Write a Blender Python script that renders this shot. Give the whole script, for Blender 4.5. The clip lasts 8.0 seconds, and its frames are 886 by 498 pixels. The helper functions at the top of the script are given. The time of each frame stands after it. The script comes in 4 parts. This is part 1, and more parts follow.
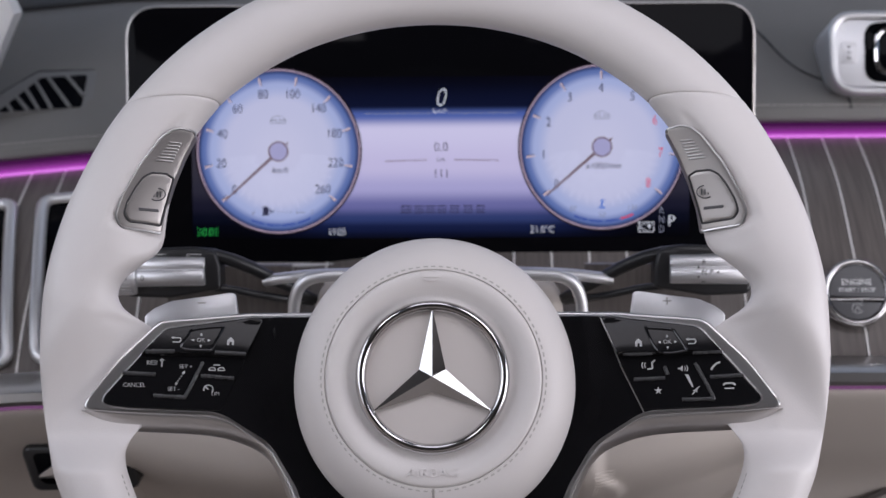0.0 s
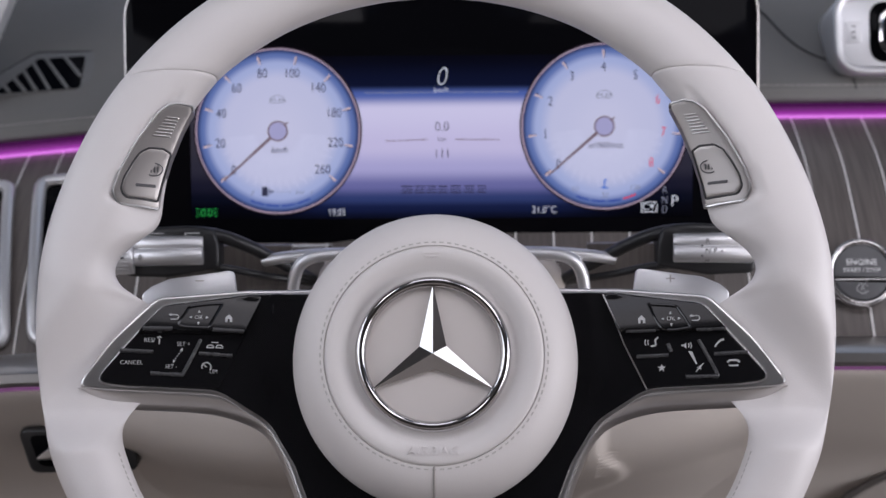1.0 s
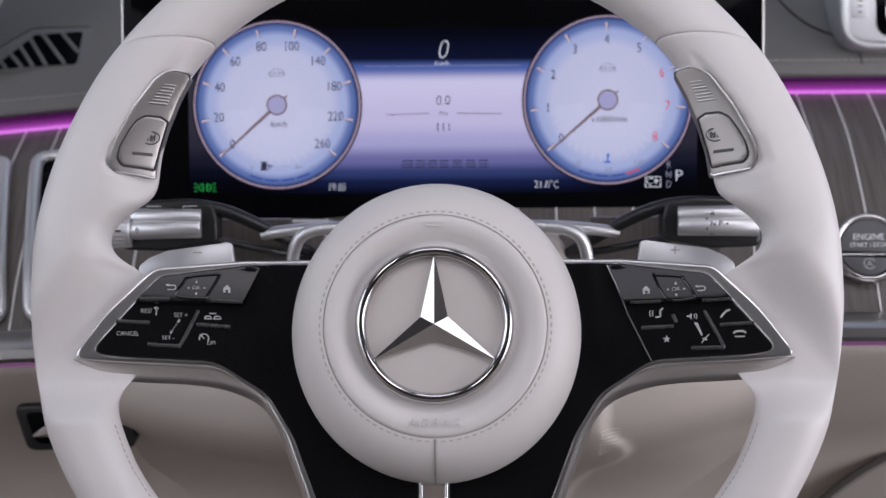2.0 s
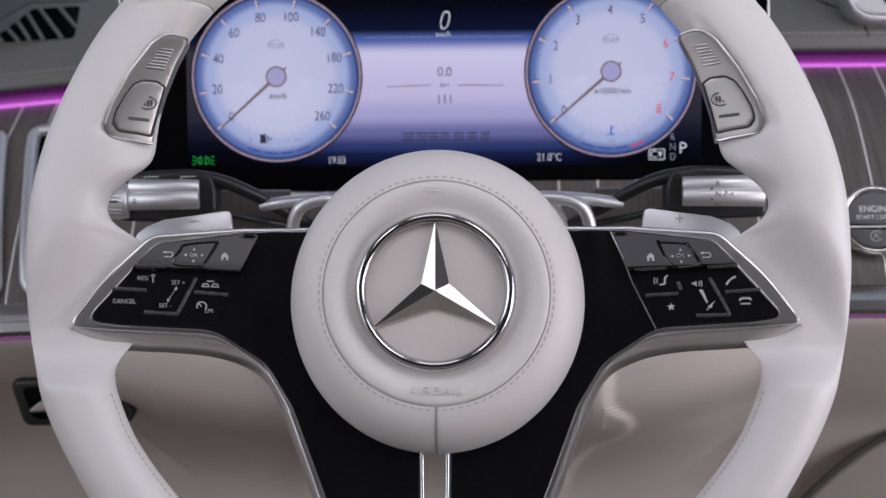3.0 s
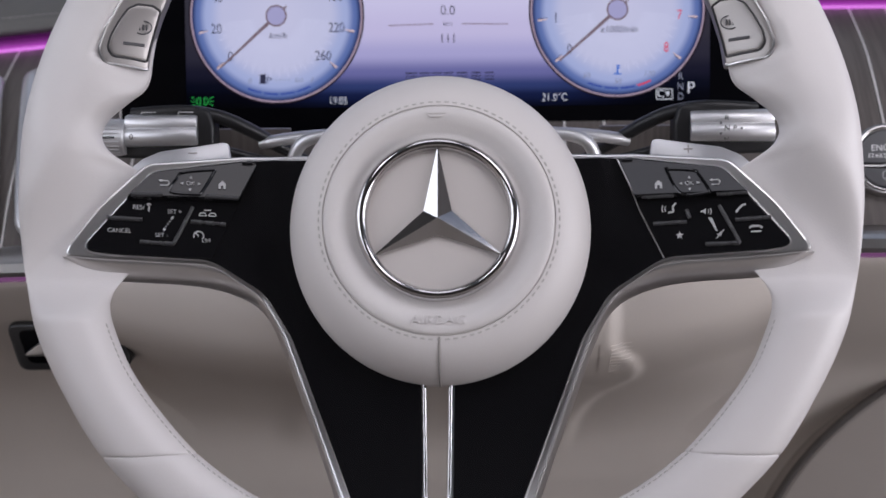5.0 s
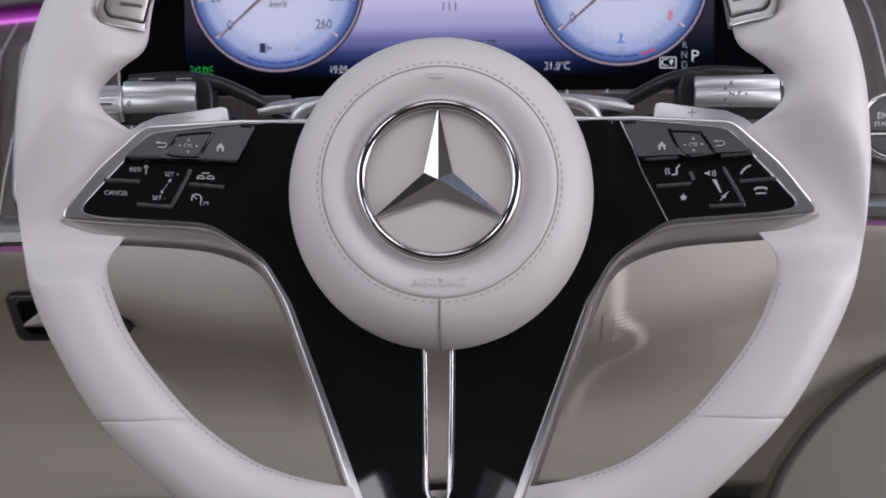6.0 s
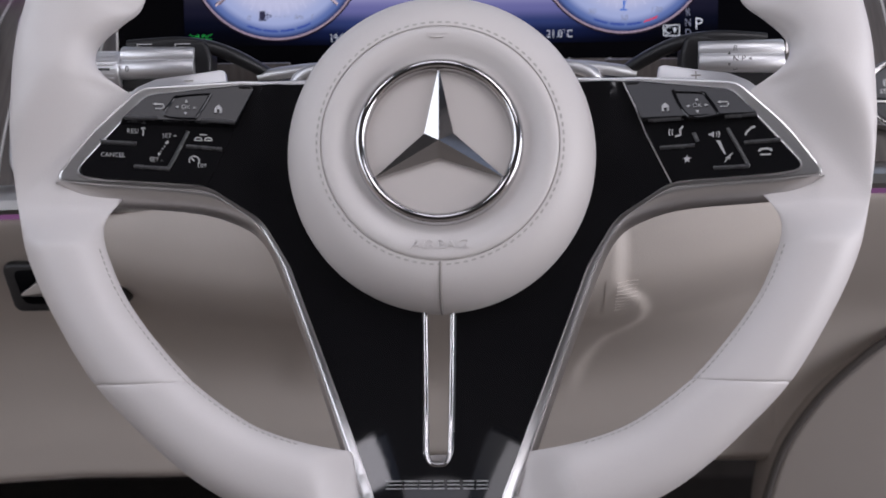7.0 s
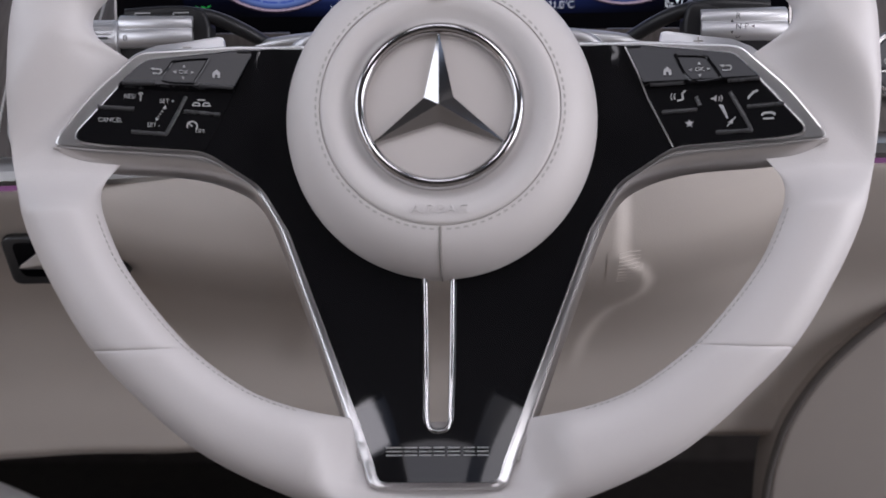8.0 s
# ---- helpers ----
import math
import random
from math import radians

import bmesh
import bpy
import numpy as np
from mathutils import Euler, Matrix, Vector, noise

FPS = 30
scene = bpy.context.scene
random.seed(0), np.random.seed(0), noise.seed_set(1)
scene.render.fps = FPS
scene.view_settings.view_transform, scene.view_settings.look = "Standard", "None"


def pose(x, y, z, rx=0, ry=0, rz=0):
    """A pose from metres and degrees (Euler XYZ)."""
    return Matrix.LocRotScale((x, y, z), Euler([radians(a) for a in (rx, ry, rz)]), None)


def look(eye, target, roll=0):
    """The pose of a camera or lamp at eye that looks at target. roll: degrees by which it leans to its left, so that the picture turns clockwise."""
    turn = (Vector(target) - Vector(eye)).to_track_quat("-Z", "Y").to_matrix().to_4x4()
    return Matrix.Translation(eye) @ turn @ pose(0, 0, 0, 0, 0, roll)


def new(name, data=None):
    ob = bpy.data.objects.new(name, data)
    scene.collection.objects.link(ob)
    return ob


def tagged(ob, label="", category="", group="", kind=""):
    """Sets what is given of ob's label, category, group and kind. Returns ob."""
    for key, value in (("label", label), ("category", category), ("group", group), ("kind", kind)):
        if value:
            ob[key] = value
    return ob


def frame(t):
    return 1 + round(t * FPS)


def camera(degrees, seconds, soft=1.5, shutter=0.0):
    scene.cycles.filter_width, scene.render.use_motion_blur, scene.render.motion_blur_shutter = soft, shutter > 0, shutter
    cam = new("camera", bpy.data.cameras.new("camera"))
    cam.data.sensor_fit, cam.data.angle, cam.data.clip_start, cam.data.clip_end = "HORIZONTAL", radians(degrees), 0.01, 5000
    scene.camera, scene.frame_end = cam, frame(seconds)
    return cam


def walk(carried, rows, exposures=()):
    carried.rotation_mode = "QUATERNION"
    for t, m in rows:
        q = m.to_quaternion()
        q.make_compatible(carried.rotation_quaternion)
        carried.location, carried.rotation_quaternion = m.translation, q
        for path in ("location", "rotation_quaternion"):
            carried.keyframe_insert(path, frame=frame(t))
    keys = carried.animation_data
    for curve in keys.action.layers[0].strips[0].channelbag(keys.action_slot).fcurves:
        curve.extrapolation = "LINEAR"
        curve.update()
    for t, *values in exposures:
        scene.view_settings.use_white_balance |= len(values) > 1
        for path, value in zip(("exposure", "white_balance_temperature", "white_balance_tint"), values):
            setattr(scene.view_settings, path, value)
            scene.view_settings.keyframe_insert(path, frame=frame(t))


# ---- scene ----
cam = camera(31.0, 8.0)
cam.data.dof.use_dof, cam.data.dof.focus_distance, cam.data.dof.aperture_fstop = True, 0.77, 10.5
PATH = [
    (0, (0.02134, -0.72876, 0.96933), (0.00162, 0.24856, 0.75847), -0.53),
    (0.5, (0.02145, -0.72557, 0.96491), (0.00124, 0.25135, 0.75224), -0.55),
    (1, (0.02177, -0.72184, 0.95760), (0.00076, 0.25501, 0.74471), -0.58),
    (1.5, (0.02144, -0.71728, 0.95068), (0.00017, 0.25921, 0.73617), -0.58),
    (3, (0.02111, -0.70452, 0.92682), (-0.00154, 0.27123, 0.70913), -0.62),
    (3.5, (0.02110, -0.70152, 0.91933), (-0.00217, 0.27381, 0.69980), -0.66),
    (4, (0.02135, -0.69886, 0.91135), (-0.00292, 0.27618, 0.69068), -0.69),
    (4.5, (0.02143, -0.69621, 0.90384), (-0.00359, 0.27834, 0.68105), -0.71),
    (6, (0.02311, -0.68804, 0.87973), (-0.00586, 0.28532, 0.65230), -0.82),
    (6.5, (0.02303, -0.68590, 0.87280), (-0.00631, 0.28682, 0.64268), -0.82),
    (7, (0.02402, -0.68277, 0.86451), (-0.00712, 0.28954, 0.63293), -0.86),
    (7.5, (0.02449, -0.68120, 0.85740), (-0.00770, 0.29050, 0.62338), -0.90),
    (8, (0.02498, -0.67969, 0.85100), (-0.00809, 0.29169, 0.61580), -0.95),
]
walk(cam, [(t, look(eye, target, roll)) for t, eye, target, roll in PATH])

# ---- light ----
world = bpy.data.worlds.new("sky")
world.use_nodes = True
scene.world = world
sky = world.node_tree.nodes.new("ShaderNodeTexSky")
sky.sky_type, sky.sun_disc = "NISHITA", False
sky.sun_elevation, sky.sun_rotation = radians(50), radians(150)
world.node_tree.links.new(sky.outputs[0], world.node_tree.nodes["Background"].inputs[0])
world.node_tree.nodes["Background"].inputs[1].default_value = 0.07


def area_lamp(name, eye, target, sx, sy, watts, colour):
    """An area lamp that sends daylight into the cabin."""
    data = bpy.data.lights.new(name, "AREA")
    data.shape, data.size, data.size_y, data.energy, data.color = "RECTANGLE", sx, sy, watts, colour
    ob = new(name, data)
    ob.matrix_world = look(eye, target)
    return ob


area_lamp("sunroof_daylight", (0.35, -0.36, 1.335), (0.35, -0.36, 0.0), 0.40, 0.44, 1.60, (0.94, 0.91, 1.0))
# Two added overhead lamps, placed for reflections in the black inlay and keys.
area_lamp("inlay_reflection_lamp", (-0.2575, -0.48, 1.335), (-0.2575, -0.48, 0.0), 0.14, 0.22, 0.60, (0.95, 0.91, 1.0))
area_lamp("key_reflection_lamp", (-0.035, -0.145, 1.335), (-0.035, -0.145, 0.0), 0.24, 0.41, 0.42, (0.95, 0.91, 1.0))
area_lamp("windscreen_daylight", (0.25, 0.62, 1.20), (0.25, -0.3, 0.65), 1.3, 0.5, 0.70, (0.91, 0.91, 1.0))
area_lamp("driver_window_daylight", (-0.66, -0.45, 1.06), (0.3, -0.35, 0.70), 1.0, 0.36, 3.05, (0.89, 0.90, 1.0))
# Added low fill from the right that brightens the knee panel; its opening is assumed.
area_lamp("right_side_fill", (1.2, -0.35, 0.84), (0.0, -0.1, 0.66), 1.1, 0.66, 11.1, (0.94, 0.91, 1.0))

# ---- materials ----


def material(name, colour, rough=0.5, metal=0.0, vary=0.06, scale=30.0, grain=0.0, grain_scale=900.0, coat=0.0, rough_vary=0.05):
    """A surface with broad patches, fine grain relief and uneven gloss."""
    m = bpy.data.materials.new(name)
    m.use_nodes = True
    n, l = m.node_tree.nodes, m.node_tree.links
    b = n["Principled BSDF"]
    b.inputs["Metallic"].default_value = metal
    b.inputs["Coat Weight"].default_value = coat
    b.inputs["Coat Roughness"].default_value = 0.03
    tc = n.new("ShaderNodeTexCoord")
    big = n.new("ShaderNodeTexNoise")
    big.inputs["Scale"].default_value, big.inputs["Detail"].default_value = scale, 5.0
    l.new(tc.outputs["Object"], big.inputs["Vector"])
    ramp = n.new("ShaderNodeMapRange")
    ramp.inputs[3].default_value, ramp.inputs[4].default_value = 1.0 - vary, 1.0 + vary
    l.new(big.outputs[0], ramp.inputs[0])
    mul = n.new("ShaderNodeVectorMath")
    mul.operation = "SCALE"
    mul.inputs[0].default_value = colour
    l.new(ramp.outputs[0], mul.inputs["Scale"])
    l.new(mul.outputs[0], b.inputs["Base Color"])
    fine = n.new("ShaderNodeTexNoise")
    fine.inputs["Scale"].default_value, fine.inputs["Detail"].default_value = scale * 7, 3.0
    l.new(tc.outputs["Object"], fine.inputs["Vector"])
    rr = n.new("ShaderNodeMapRange")
    rr.inputs[3].default_value, rr.inputs[4].default_value = max(0.0, rough - rough_vary), rough + rough_vary
    l.new(fine.outputs[0], rr.inputs[0])
    l.new(rr.outputs[0], b.inputs["Roughness"])
    if grain:
        cells = n.new("ShaderNodeTexVoronoi")
        cells.inputs["Scale"].default_value = grain_scale
        l.new(tc.outputs["Object"], cells.inputs["Vector"])
        bump = n.new("ShaderNodeBump")
        bump.inputs["Strength"].default_value, bump.inputs["Distance"].default_value = grain, 0.0004
        l.new(cells.outputs["Distance"], bump.inputs["Height"])
        l.new(bump.outputs[0], b.inputs["Normal"])
    return m


def glow(name, colour, strength=1.0):
    m = bpy.data.materials.new(name)
    m.use_nodes = True
    b = m.node_tree.nodes["Principled BSDF"]
    b.inputs["Base Color"].default_value = (0.002, 0.002, 0.003, 1)
    b.inputs["Roughness"].default_value = 0.12
    b.inputs["Specular IOR Level"].default_value = 0.04
    b.inputs["Emission Color"].default_value = (*colour, 1)
    b.inputs["Emission Strength"].default_value = strength
    return m


def screen_glow(name, radial, stops, low, high, strength=1.0):
    """A lit screen whose colour runs along its height, or out from its middle."""
    m = glow(name, (1, 1, 1), strength)
    n, l = m.node_tree.nodes, m.node_tree.links
    tc = n.new("ShaderNodeTexCoord")
    if radial:
        val = n.new("ShaderNodeVectorMath")
        val.operation = "LENGTH"
        l.new(tc.outputs["Object"], val.inputs[0])
        source = val.outputs["Value"]
    else:
        val = n.new("ShaderNodeSeparateXYZ")
        l.new(tc.outputs["Object"], val.inputs[0])
        source = val.outputs["Y"]
        width = n.new("ShaderNodeMath")
        width.operation = "ABSOLUTE"
        l.new(val.outputs["X"], width.inputs[0])
        fade = n.new("ShaderNodeMapRange")
        fade.interpolation_type = "SMOOTHSTEP"
        fade.inputs[1].default_value, fade.inputs[2].default_value = 0.055, 0.125
        fade.inputs[3].default_value, fade.inputs[4].default_value = strength, strength * 0.06
        l.new(width.outputs[0], fade.inputs[0])
        l.new(fade.outputs[0], n["Principled BSDF"].inputs["Emission Strength"])
    mr = n.new("ShaderNodeMapRange")
    mr.inputs[1].default_value, mr.inputs[2].default_value = low, high
    l.new(source, mr.inputs[0])
    ramp = n.new("ShaderNodeValToRGB")
    ramp.color_ramp.interpolation = "EASE"
    while len(ramp.color_ramp.elements) < len(stops):
        ramp.color_ramp.elements.new(0.5)
    for e, (at, c) in zip(ramp.color_ramp.elements, stops):
        e.position, e.color = at, (*c, 1)
    l.new(mr.outputs[0], ramp.inputs[0])
    l.new(ramp.outputs[0], m.node_tree.nodes["Principled BSDF"].inputs["Emission Color"])
    return m


def wood_material():
    m = material("dark_open_pore_wood", (0.105, 0.09, 0.08), 0.42, 0.0, 0.15, 18)
    n, l = m.node_tree.nodes, m.node_tree.links
    b = n["Principled BSDF"]
    tc = n.new("ShaderNodeTexCoord")
    mp = n.new("ShaderNodeMapping")
    mp.inputs["Scale"].default_value = (420, 22, 22)
    l.new(tc.outputs["Object"], mp.inputs[0])
    info = n.new("ShaderNodeObjectInfo")
    shift = n.new("ShaderNodeVectorMath")
    shift.operation = "MULTIPLY_ADD"
    shift.inputs[1].default_value = (1, 1, 1)
    l.new(mp.outputs[0], shift.inputs[0])
    rnd = n.new("ShaderNodeCombineXYZ")
    ten = n.new("ShaderNodeMath")
    ten.operation = "MULTIPLY"
    ten.inputs[1].default_value = 40.0
    l.new(info.outputs["Random"], ten.inputs[0])
    l.new(ten.outputs[0], rnd.inputs[1])
    l.new(rnd.outputs[0], shift.inputs[2])
    grain = n.new("ShaderNodeTexNoise")
    grain.inputs["Scale"].default_value, grain.inputs["Detail"].default_value = 1.0, 6.0
    l.new(shift.outputs[0], grain.inputs["Vector"])
    ramp = n.new("ShaderNodeValToRGB")
    ramp.color_ramp.elements[0].position, ramp.color_ramp.elements[0].color = 0.3, (0.098, 0.086, 0.079, 1)
    ramp.color_ramp.elements[1].position, ramp.color_ramp.elements[1].color = 0.7, (0.155, 0.137, 0.126, 1)
    l.new(grain.outputs[0], ramp.inputs[0])
    l.new(ramp.outputs[0], b.inputs["Base Color"])
    bump = n.new("ShaderNodeBump")
    bump.inputs["Strength"].default_value, bump.inputs["Distance"].default_value = 0.15, 0.0004
    l.new(grain.outputs[0], bump.inputs["Height"])
    l.new(bump.outputs[0], b.inputs["Normal"])
    return m


WHITE = material("white_nappa_leather", (0.69, 0.66, 0.645), 0.42, vary=0.03, scale=25, grain=0.10, grain_scale=1500)
HUBLEATHER = material("white_airbag_leather", (0.67, 0.64, 0.62), 0.5, vary=0.03, scale=25, grain=0.12, grain_scale=1500)
DISC = material("emblem_ground", (0.58, 0.54, 0.51), 0.42, vary=0.03)
DOORWHITE = material("white_door_trim", (0.78, 0.77, 0.77), 0.5)
THREAD = material("grey_thread", (0.46, 0.44, 0.41), 0.8)
CONSOLE = material("brown_grey_leather", (0.34, 0.305, 0.275), 0.6, vary=0.05, scale=15, grain=0.12, grain_scale=1600)
PIPING = material("dark_brown_piping", (0.075, 0.066, 0.06), 0.7)
BASE = material("brown_base", (0.40, 0.36, 0.32), 0.8, vary=0.1)
CREASE = material("shadowed_seam", (0.30, 0.28, 0.26), 0.8)
PIANO = material("piano_black_lacquer", (0.006, 0.006, 0.007), 0.06, vary=0.2, scale=40, rough_vary=0.02)
BLACK = material("satin_black_plastic", (0.018, 0.018, 0.019), 0.38, vary=0.15, grain=0.1)
SOFTBLACK = material("matt_black_plastic", (0.03, 0.03, 0.031), 0.55, vary=0.15, grain=0.2)
SILVER = material("satin_silver", (0.57, 0.565, 0.56), 0.30, 1.0, vary=0.03, scale=12, rough_vary=0.015)
BARREL = material("light_satin_silver", (0.80, 0.80, 0.81), 0.45, 0.9, vary=0.03, scale=12, rough_vary=0.015)
FLANK = material("pale_satin_metal", (0.58, 0.56, 0.545), 0.36, 0.95, vary=0.03, scale=12, rough_vary=0.02)
PEWTER = material("brushed_pewter", (0.46, 0.435, 0.42), 0.42, 1.0, vary=0.04, scale=12, rough_vary=0.02)
CHROME = material("polished_chrome", (0.52, 0.51, 0.51), 0.06, 1.0, vary=0.02, rough_vary=0.02)
GREYLEATHER = material("dark_grey_leather", (0.205, 0.200, 0.191), 0.55, vary=0.08, scale=20, grain=0.45, grain_scale=1100)
BEIGE = material("beige_grey_leather", (0.61, 0.555, 0.50), 0.64, vary=0.05, scale=15, grain=0.12, grain_scale=1200)
CARPET = material("dark_carpet", (0.10, 0.088, 0.082), 0.95, vary=0.3, scale=60, grain=0.8, grain_scale=500)
LINER = material("grey_headliner", (0.10, 0.096, 0.095), 0.9, vary=0.04, grain=0.3)
WOOD = wood_material()
INLAY = material("pale_metal_inlay", (0.78, 0.76, 0.74), 0.45, 0.2, vary=0.05)
PRINT = material("white_print", (0.46, 0.46, 0.46), 0.6)
LIGHTPRINT = material("bright_print", (0.80, 0.80, 0.80), 0.6)
DARKPRINT = material("dark_print", (0.08, 0.08, 0.085), 0.6)
GLASSBLACK = material("black_screen_glass", (0.003, 0.003, 0.004), 0.05, vary=0.1, rough_vary=0.015)
GLASSBLACK.node_tree.nodes["Principled BSDF"].inputs["Specular IOR Level"].default_value = 0.04
VIOLET = glow("violet_ambient_light", (0.74, 0.21, 0.82), 1.0)
RIDGE = material("satin_black_ridge", (0.05, 0.05, 0.052), 0.28, vary=0.1)
KEYGREY = material("dark_grey_key", (0.10, 0.10, 0.105), 0.45)
SLATGREY = material("grey_slat_plastic", (0.20, 0.20, 0.197), 0.5)
PINK = glow("pink_ambient_line", (0.30, 0.12, 0.30), 0.5)

# ---- building helpers ----


def part(name, bm, mat, parent, label="", sharp=38):
    """Links a bmesh as one mesh object under a thing or a part."""
    bmesh.ops.recalc_face_normals(bm, faces=bm.faces)
    for f in bm.faces:
        f.smooth = True
    for e in bm.edges:
        if len(e.link_faces) == 2 and e.calc_face_angle(0) > radians(sharp):
            e.smooth = False
    me = bpy.data.meshes.new(name)
    bm.to_mesh(me)
    bm.free()
    me.materials.append(mat)
    ob = new(name, me)
    if parent is not None:
        ob.parent = parent
    if label:
        tagged(ob, label)
    return ob


def thing(name, m, label, category, group="", kind=""):
    ob = new(name)
    ob.empty_display_size = 0.02
    ob.matrix_world = m
    return tagged(ob, label, category, group, kind)


def mm(points):
    return [(p[0] / 1000, p[1] / 1000) for p in points]


def rounded(points, n=6):
    """A closed outline from corners (x, y, radius) in millimetres, given in metres."""
    out = []
    k = len(points)
    for i, (x, y, r) in enumerate(points):
        p = Vector((x, y))
        a = (Vector(points[i - 1][:2]) - p)
        b = (Vector(points[(i + 1) % k][:2]) - p)
        if r <= 0:
            out.append(p / 1000)
            continue
        ang = a.angle(b)
        d = min(r / max(math.tan(ang / 2), 1e-3), a.length * 0.49, b.length * 0.49)
        s, e = p + a.normalized() * d, p + b.normalized() * d
        for j in range(n + 1):
            t = j / n
            out.append(((1 - t) ** 2 * s + 2 * t * (1 - t) * p + t * t * e) / 1000)
    return [(v.x, v.y) for v in out]


def plate(outline, top, thick, bevel=0.0008, step=0.0, bend=None, segments=2):
    """A flat body with rounded upper edges, cut into strips so that it can be bent."""
    bm = bmesh.new()
    vs = [bm.verts.new((x, y, top)) for x, y in outline]
    face = bm.faces.new(vs)
    if face.normal.z < 0:
        bmesh.ops.reverse_faces(bm, faces=[face])
    bm.normal_update()
    if face.normal.z < 0:
        face.normal_flip()
    res = bmesh.ops.extrude_face_region(bm, geom=[face])
    low = [v for v in res["geom"] if isinstance(v, bmesh.types.BMVert)]
    bmesh.ops.translate(bm, vec=(0, 0, -thick), verts=low)
    if bevel:
        edges = [e for e in bm.edges if all(abs(v.co.z - top) < 1e-7 for v in e.verts)]
        bmesh.ops.bevel(bm, geom=edges, offset=bevel, segments=segments, profile=0.5, affect="EDGES", clamp_overlap=True)
    if step:
        xs = [v.co.x for v in bm.verts]
        ys = [v.co.y for v in bm.verts]
        for axis, lo, hi in ((0, min(xs), max(xs)), (1, min(ys), max(ys))):
            at = lo + step
            while at < hi - step * 0.3:
                co, no = [0, 0, 0], [0, 0, 0]
                co[axis], no[axis] = at, 1
                bmesh.ops.bisect_plane(bm, geom=bm.verts[:] + bm.edges[:] + bm.faces[:], plane_co=co, plane_no=no, dist=1e-6)
                at += step
        bmesh.ops.triangulate(bm, faces=[f for f in bm.faces if len(f.verts) > 4])
    if bend:
        for v in bm.verts:
            v.co.z += bend(v.co.x, v.co.y)
    return bm


def box(x0, x1, y0, y1, z0, z1, bevel=0.0, segments=2):
    bm = bmesh.new()
    bmesh.ops.create_cube(bm, size=1.0)
    for v in bm.verts:
        v.co = Vector(((x0 + x1) / 2 + v.co.x * (x1 - x0), (y0 + y1) / 2 + v.co.y * (y1 - y0), (z0 + z1) / 2 + v.co.z * (z1 - z0)))
    if bevel:
        bmesh.ops.bevel(bm, geom=bm.edges[:], offset=bevel, segments=segments, profile=0.5, affect="EDGES")
    return bm


def surface(rows, closed_u=False, closed_v=False, caps=False):
    """A skin over rows of points."""
    bm = bmesh.new()
    grid = [[bm.verts.new(p) for p in row] for row in rows]
    nu, nv = len(grid), len(grid[0])
    for i in range(nu if closed_u else nu - 1):
        for j in range(nv if closed_v else nv - 1):
            bm.faces.new((grid[i][j], grid[(i + 1) % nu][j], grid[(i + 1) % nu][(j + 1) % nv], grid[i][(j + 1) % nv]))
    if caps:
        bm.faces.new(grid[0])
        bm.faces.new(grid[-1])
    return bm


def lathe(profile, n=96, cx=0.0, cy=0.0):
    """A body turned about the local z axis; profile of (radius, height)."""
    rows = [[(cx + r * math.cos(2 * math.pi * j / n), cy + r * math.sin(2 * math.pi * j / n), z) for j in range(n)] for r, z in profile]
    bm = surface(rows, closed_v=True)
    bmesh.ops.remove_doubles(bm, verts=bm.verts, dist=1e-7)
    return bm


def tube(points, radius, n=10, closed=False, flat=1.0, caps=True):
    """A round bar along points; radius may be a list."""
    pts = [Vector(p) for p in points]
    rows = []
    k = len(pts)
    ref = Vector((0, 0, 1))
    for i, p in enumerate(pts):
        if closed:
            d = pts[(i + 1) % k] - pts[i - 1]
        else:
            d = pts[min(i + 1, k - 1)] - pts[max(i - 1, 0)]
        d.normalize()
        side = d.cross(ref)
        if side.length < 1e-4:
            side = d.cross(Vector((0, 1, 0)))
        side.normalize()
        up = side.cross(d)
        r = radius[i] if isinstance(radius, (list, tuple)) else radius
        rows.append([p + side * (r * math.cos(2 * math.pi * j / n)) + up * (r * flat * math.sin(2 * math.pi * j / n)) for j in range(n)])
    return surface(rows, closed_u=closed, closed_v=True, caps=caps and not closed)


def spline(points, n=8, closed=False):
    """A smooth line through a few points."""
    pts = [Vector(p) for p in points]
    k = len(pts)
    out = []
    for i in range(k if closed else k - 1):
        if closed:
            a, b, c, d = pts[i - 1], pts[i], pts[(i + 1) % k], pts[(i + 2) % k]
        else:
            a, b, c, d = pts[max(i - 1, 0)], pts[i], pts[i + 1], pts[min(i + 2, k - 1)]
        for j in range(n):
            t = j / n
            out.append(0.5 * (2 * b + (c - a) * t + (2 * a - 5 * b + 4 * c - d) * t * t + (3 * b - a - 3 * c + d) * t ** 3))
    if not closed:
        out.append(pts[-1])
    return out


def lettering(name, words, size, at, mat, parent, depth=0.00012, turn=0.0, slant=0.0, squeeze=1.0, label="", align="CENTER", bend=None, thin=0.008):
    """Writing with the built-in font, standing in its parent's plane."""
    cu = bpy.data.curves.new(name, "FONT")
    cu.body, cu.size, cu.align_x, cu.align_y, cu.extrude, cu.shear = words, size, align, "CENTER", depth, slant
    cu.offset = -size * thin
    cu.resolution_u = 3
    tmp = new(name, cu)
    dg = bpy.context.evaluated_depsgraph_get()
    me = bpy.data.meshes.new_from_object(tmp.evaluated_get(dg))
    bpy.data.objects.remove(tmp)
    me.transform(Matrix.Translation(at) @ Matrix.Rotation(turn, 4, "Z") @ Matrix.Diagonal((squeeze, 1, 1, 1)))
    if bend:
        for v in me.vertices:
            v.co.z += bend(v.co.x, v.co.y)
    me.materials.clear()
    me.materials.append(mat)
    ob = new(name, me)
    ob.parent = parent
    if label:
        tagged(ob, label)
    return ob


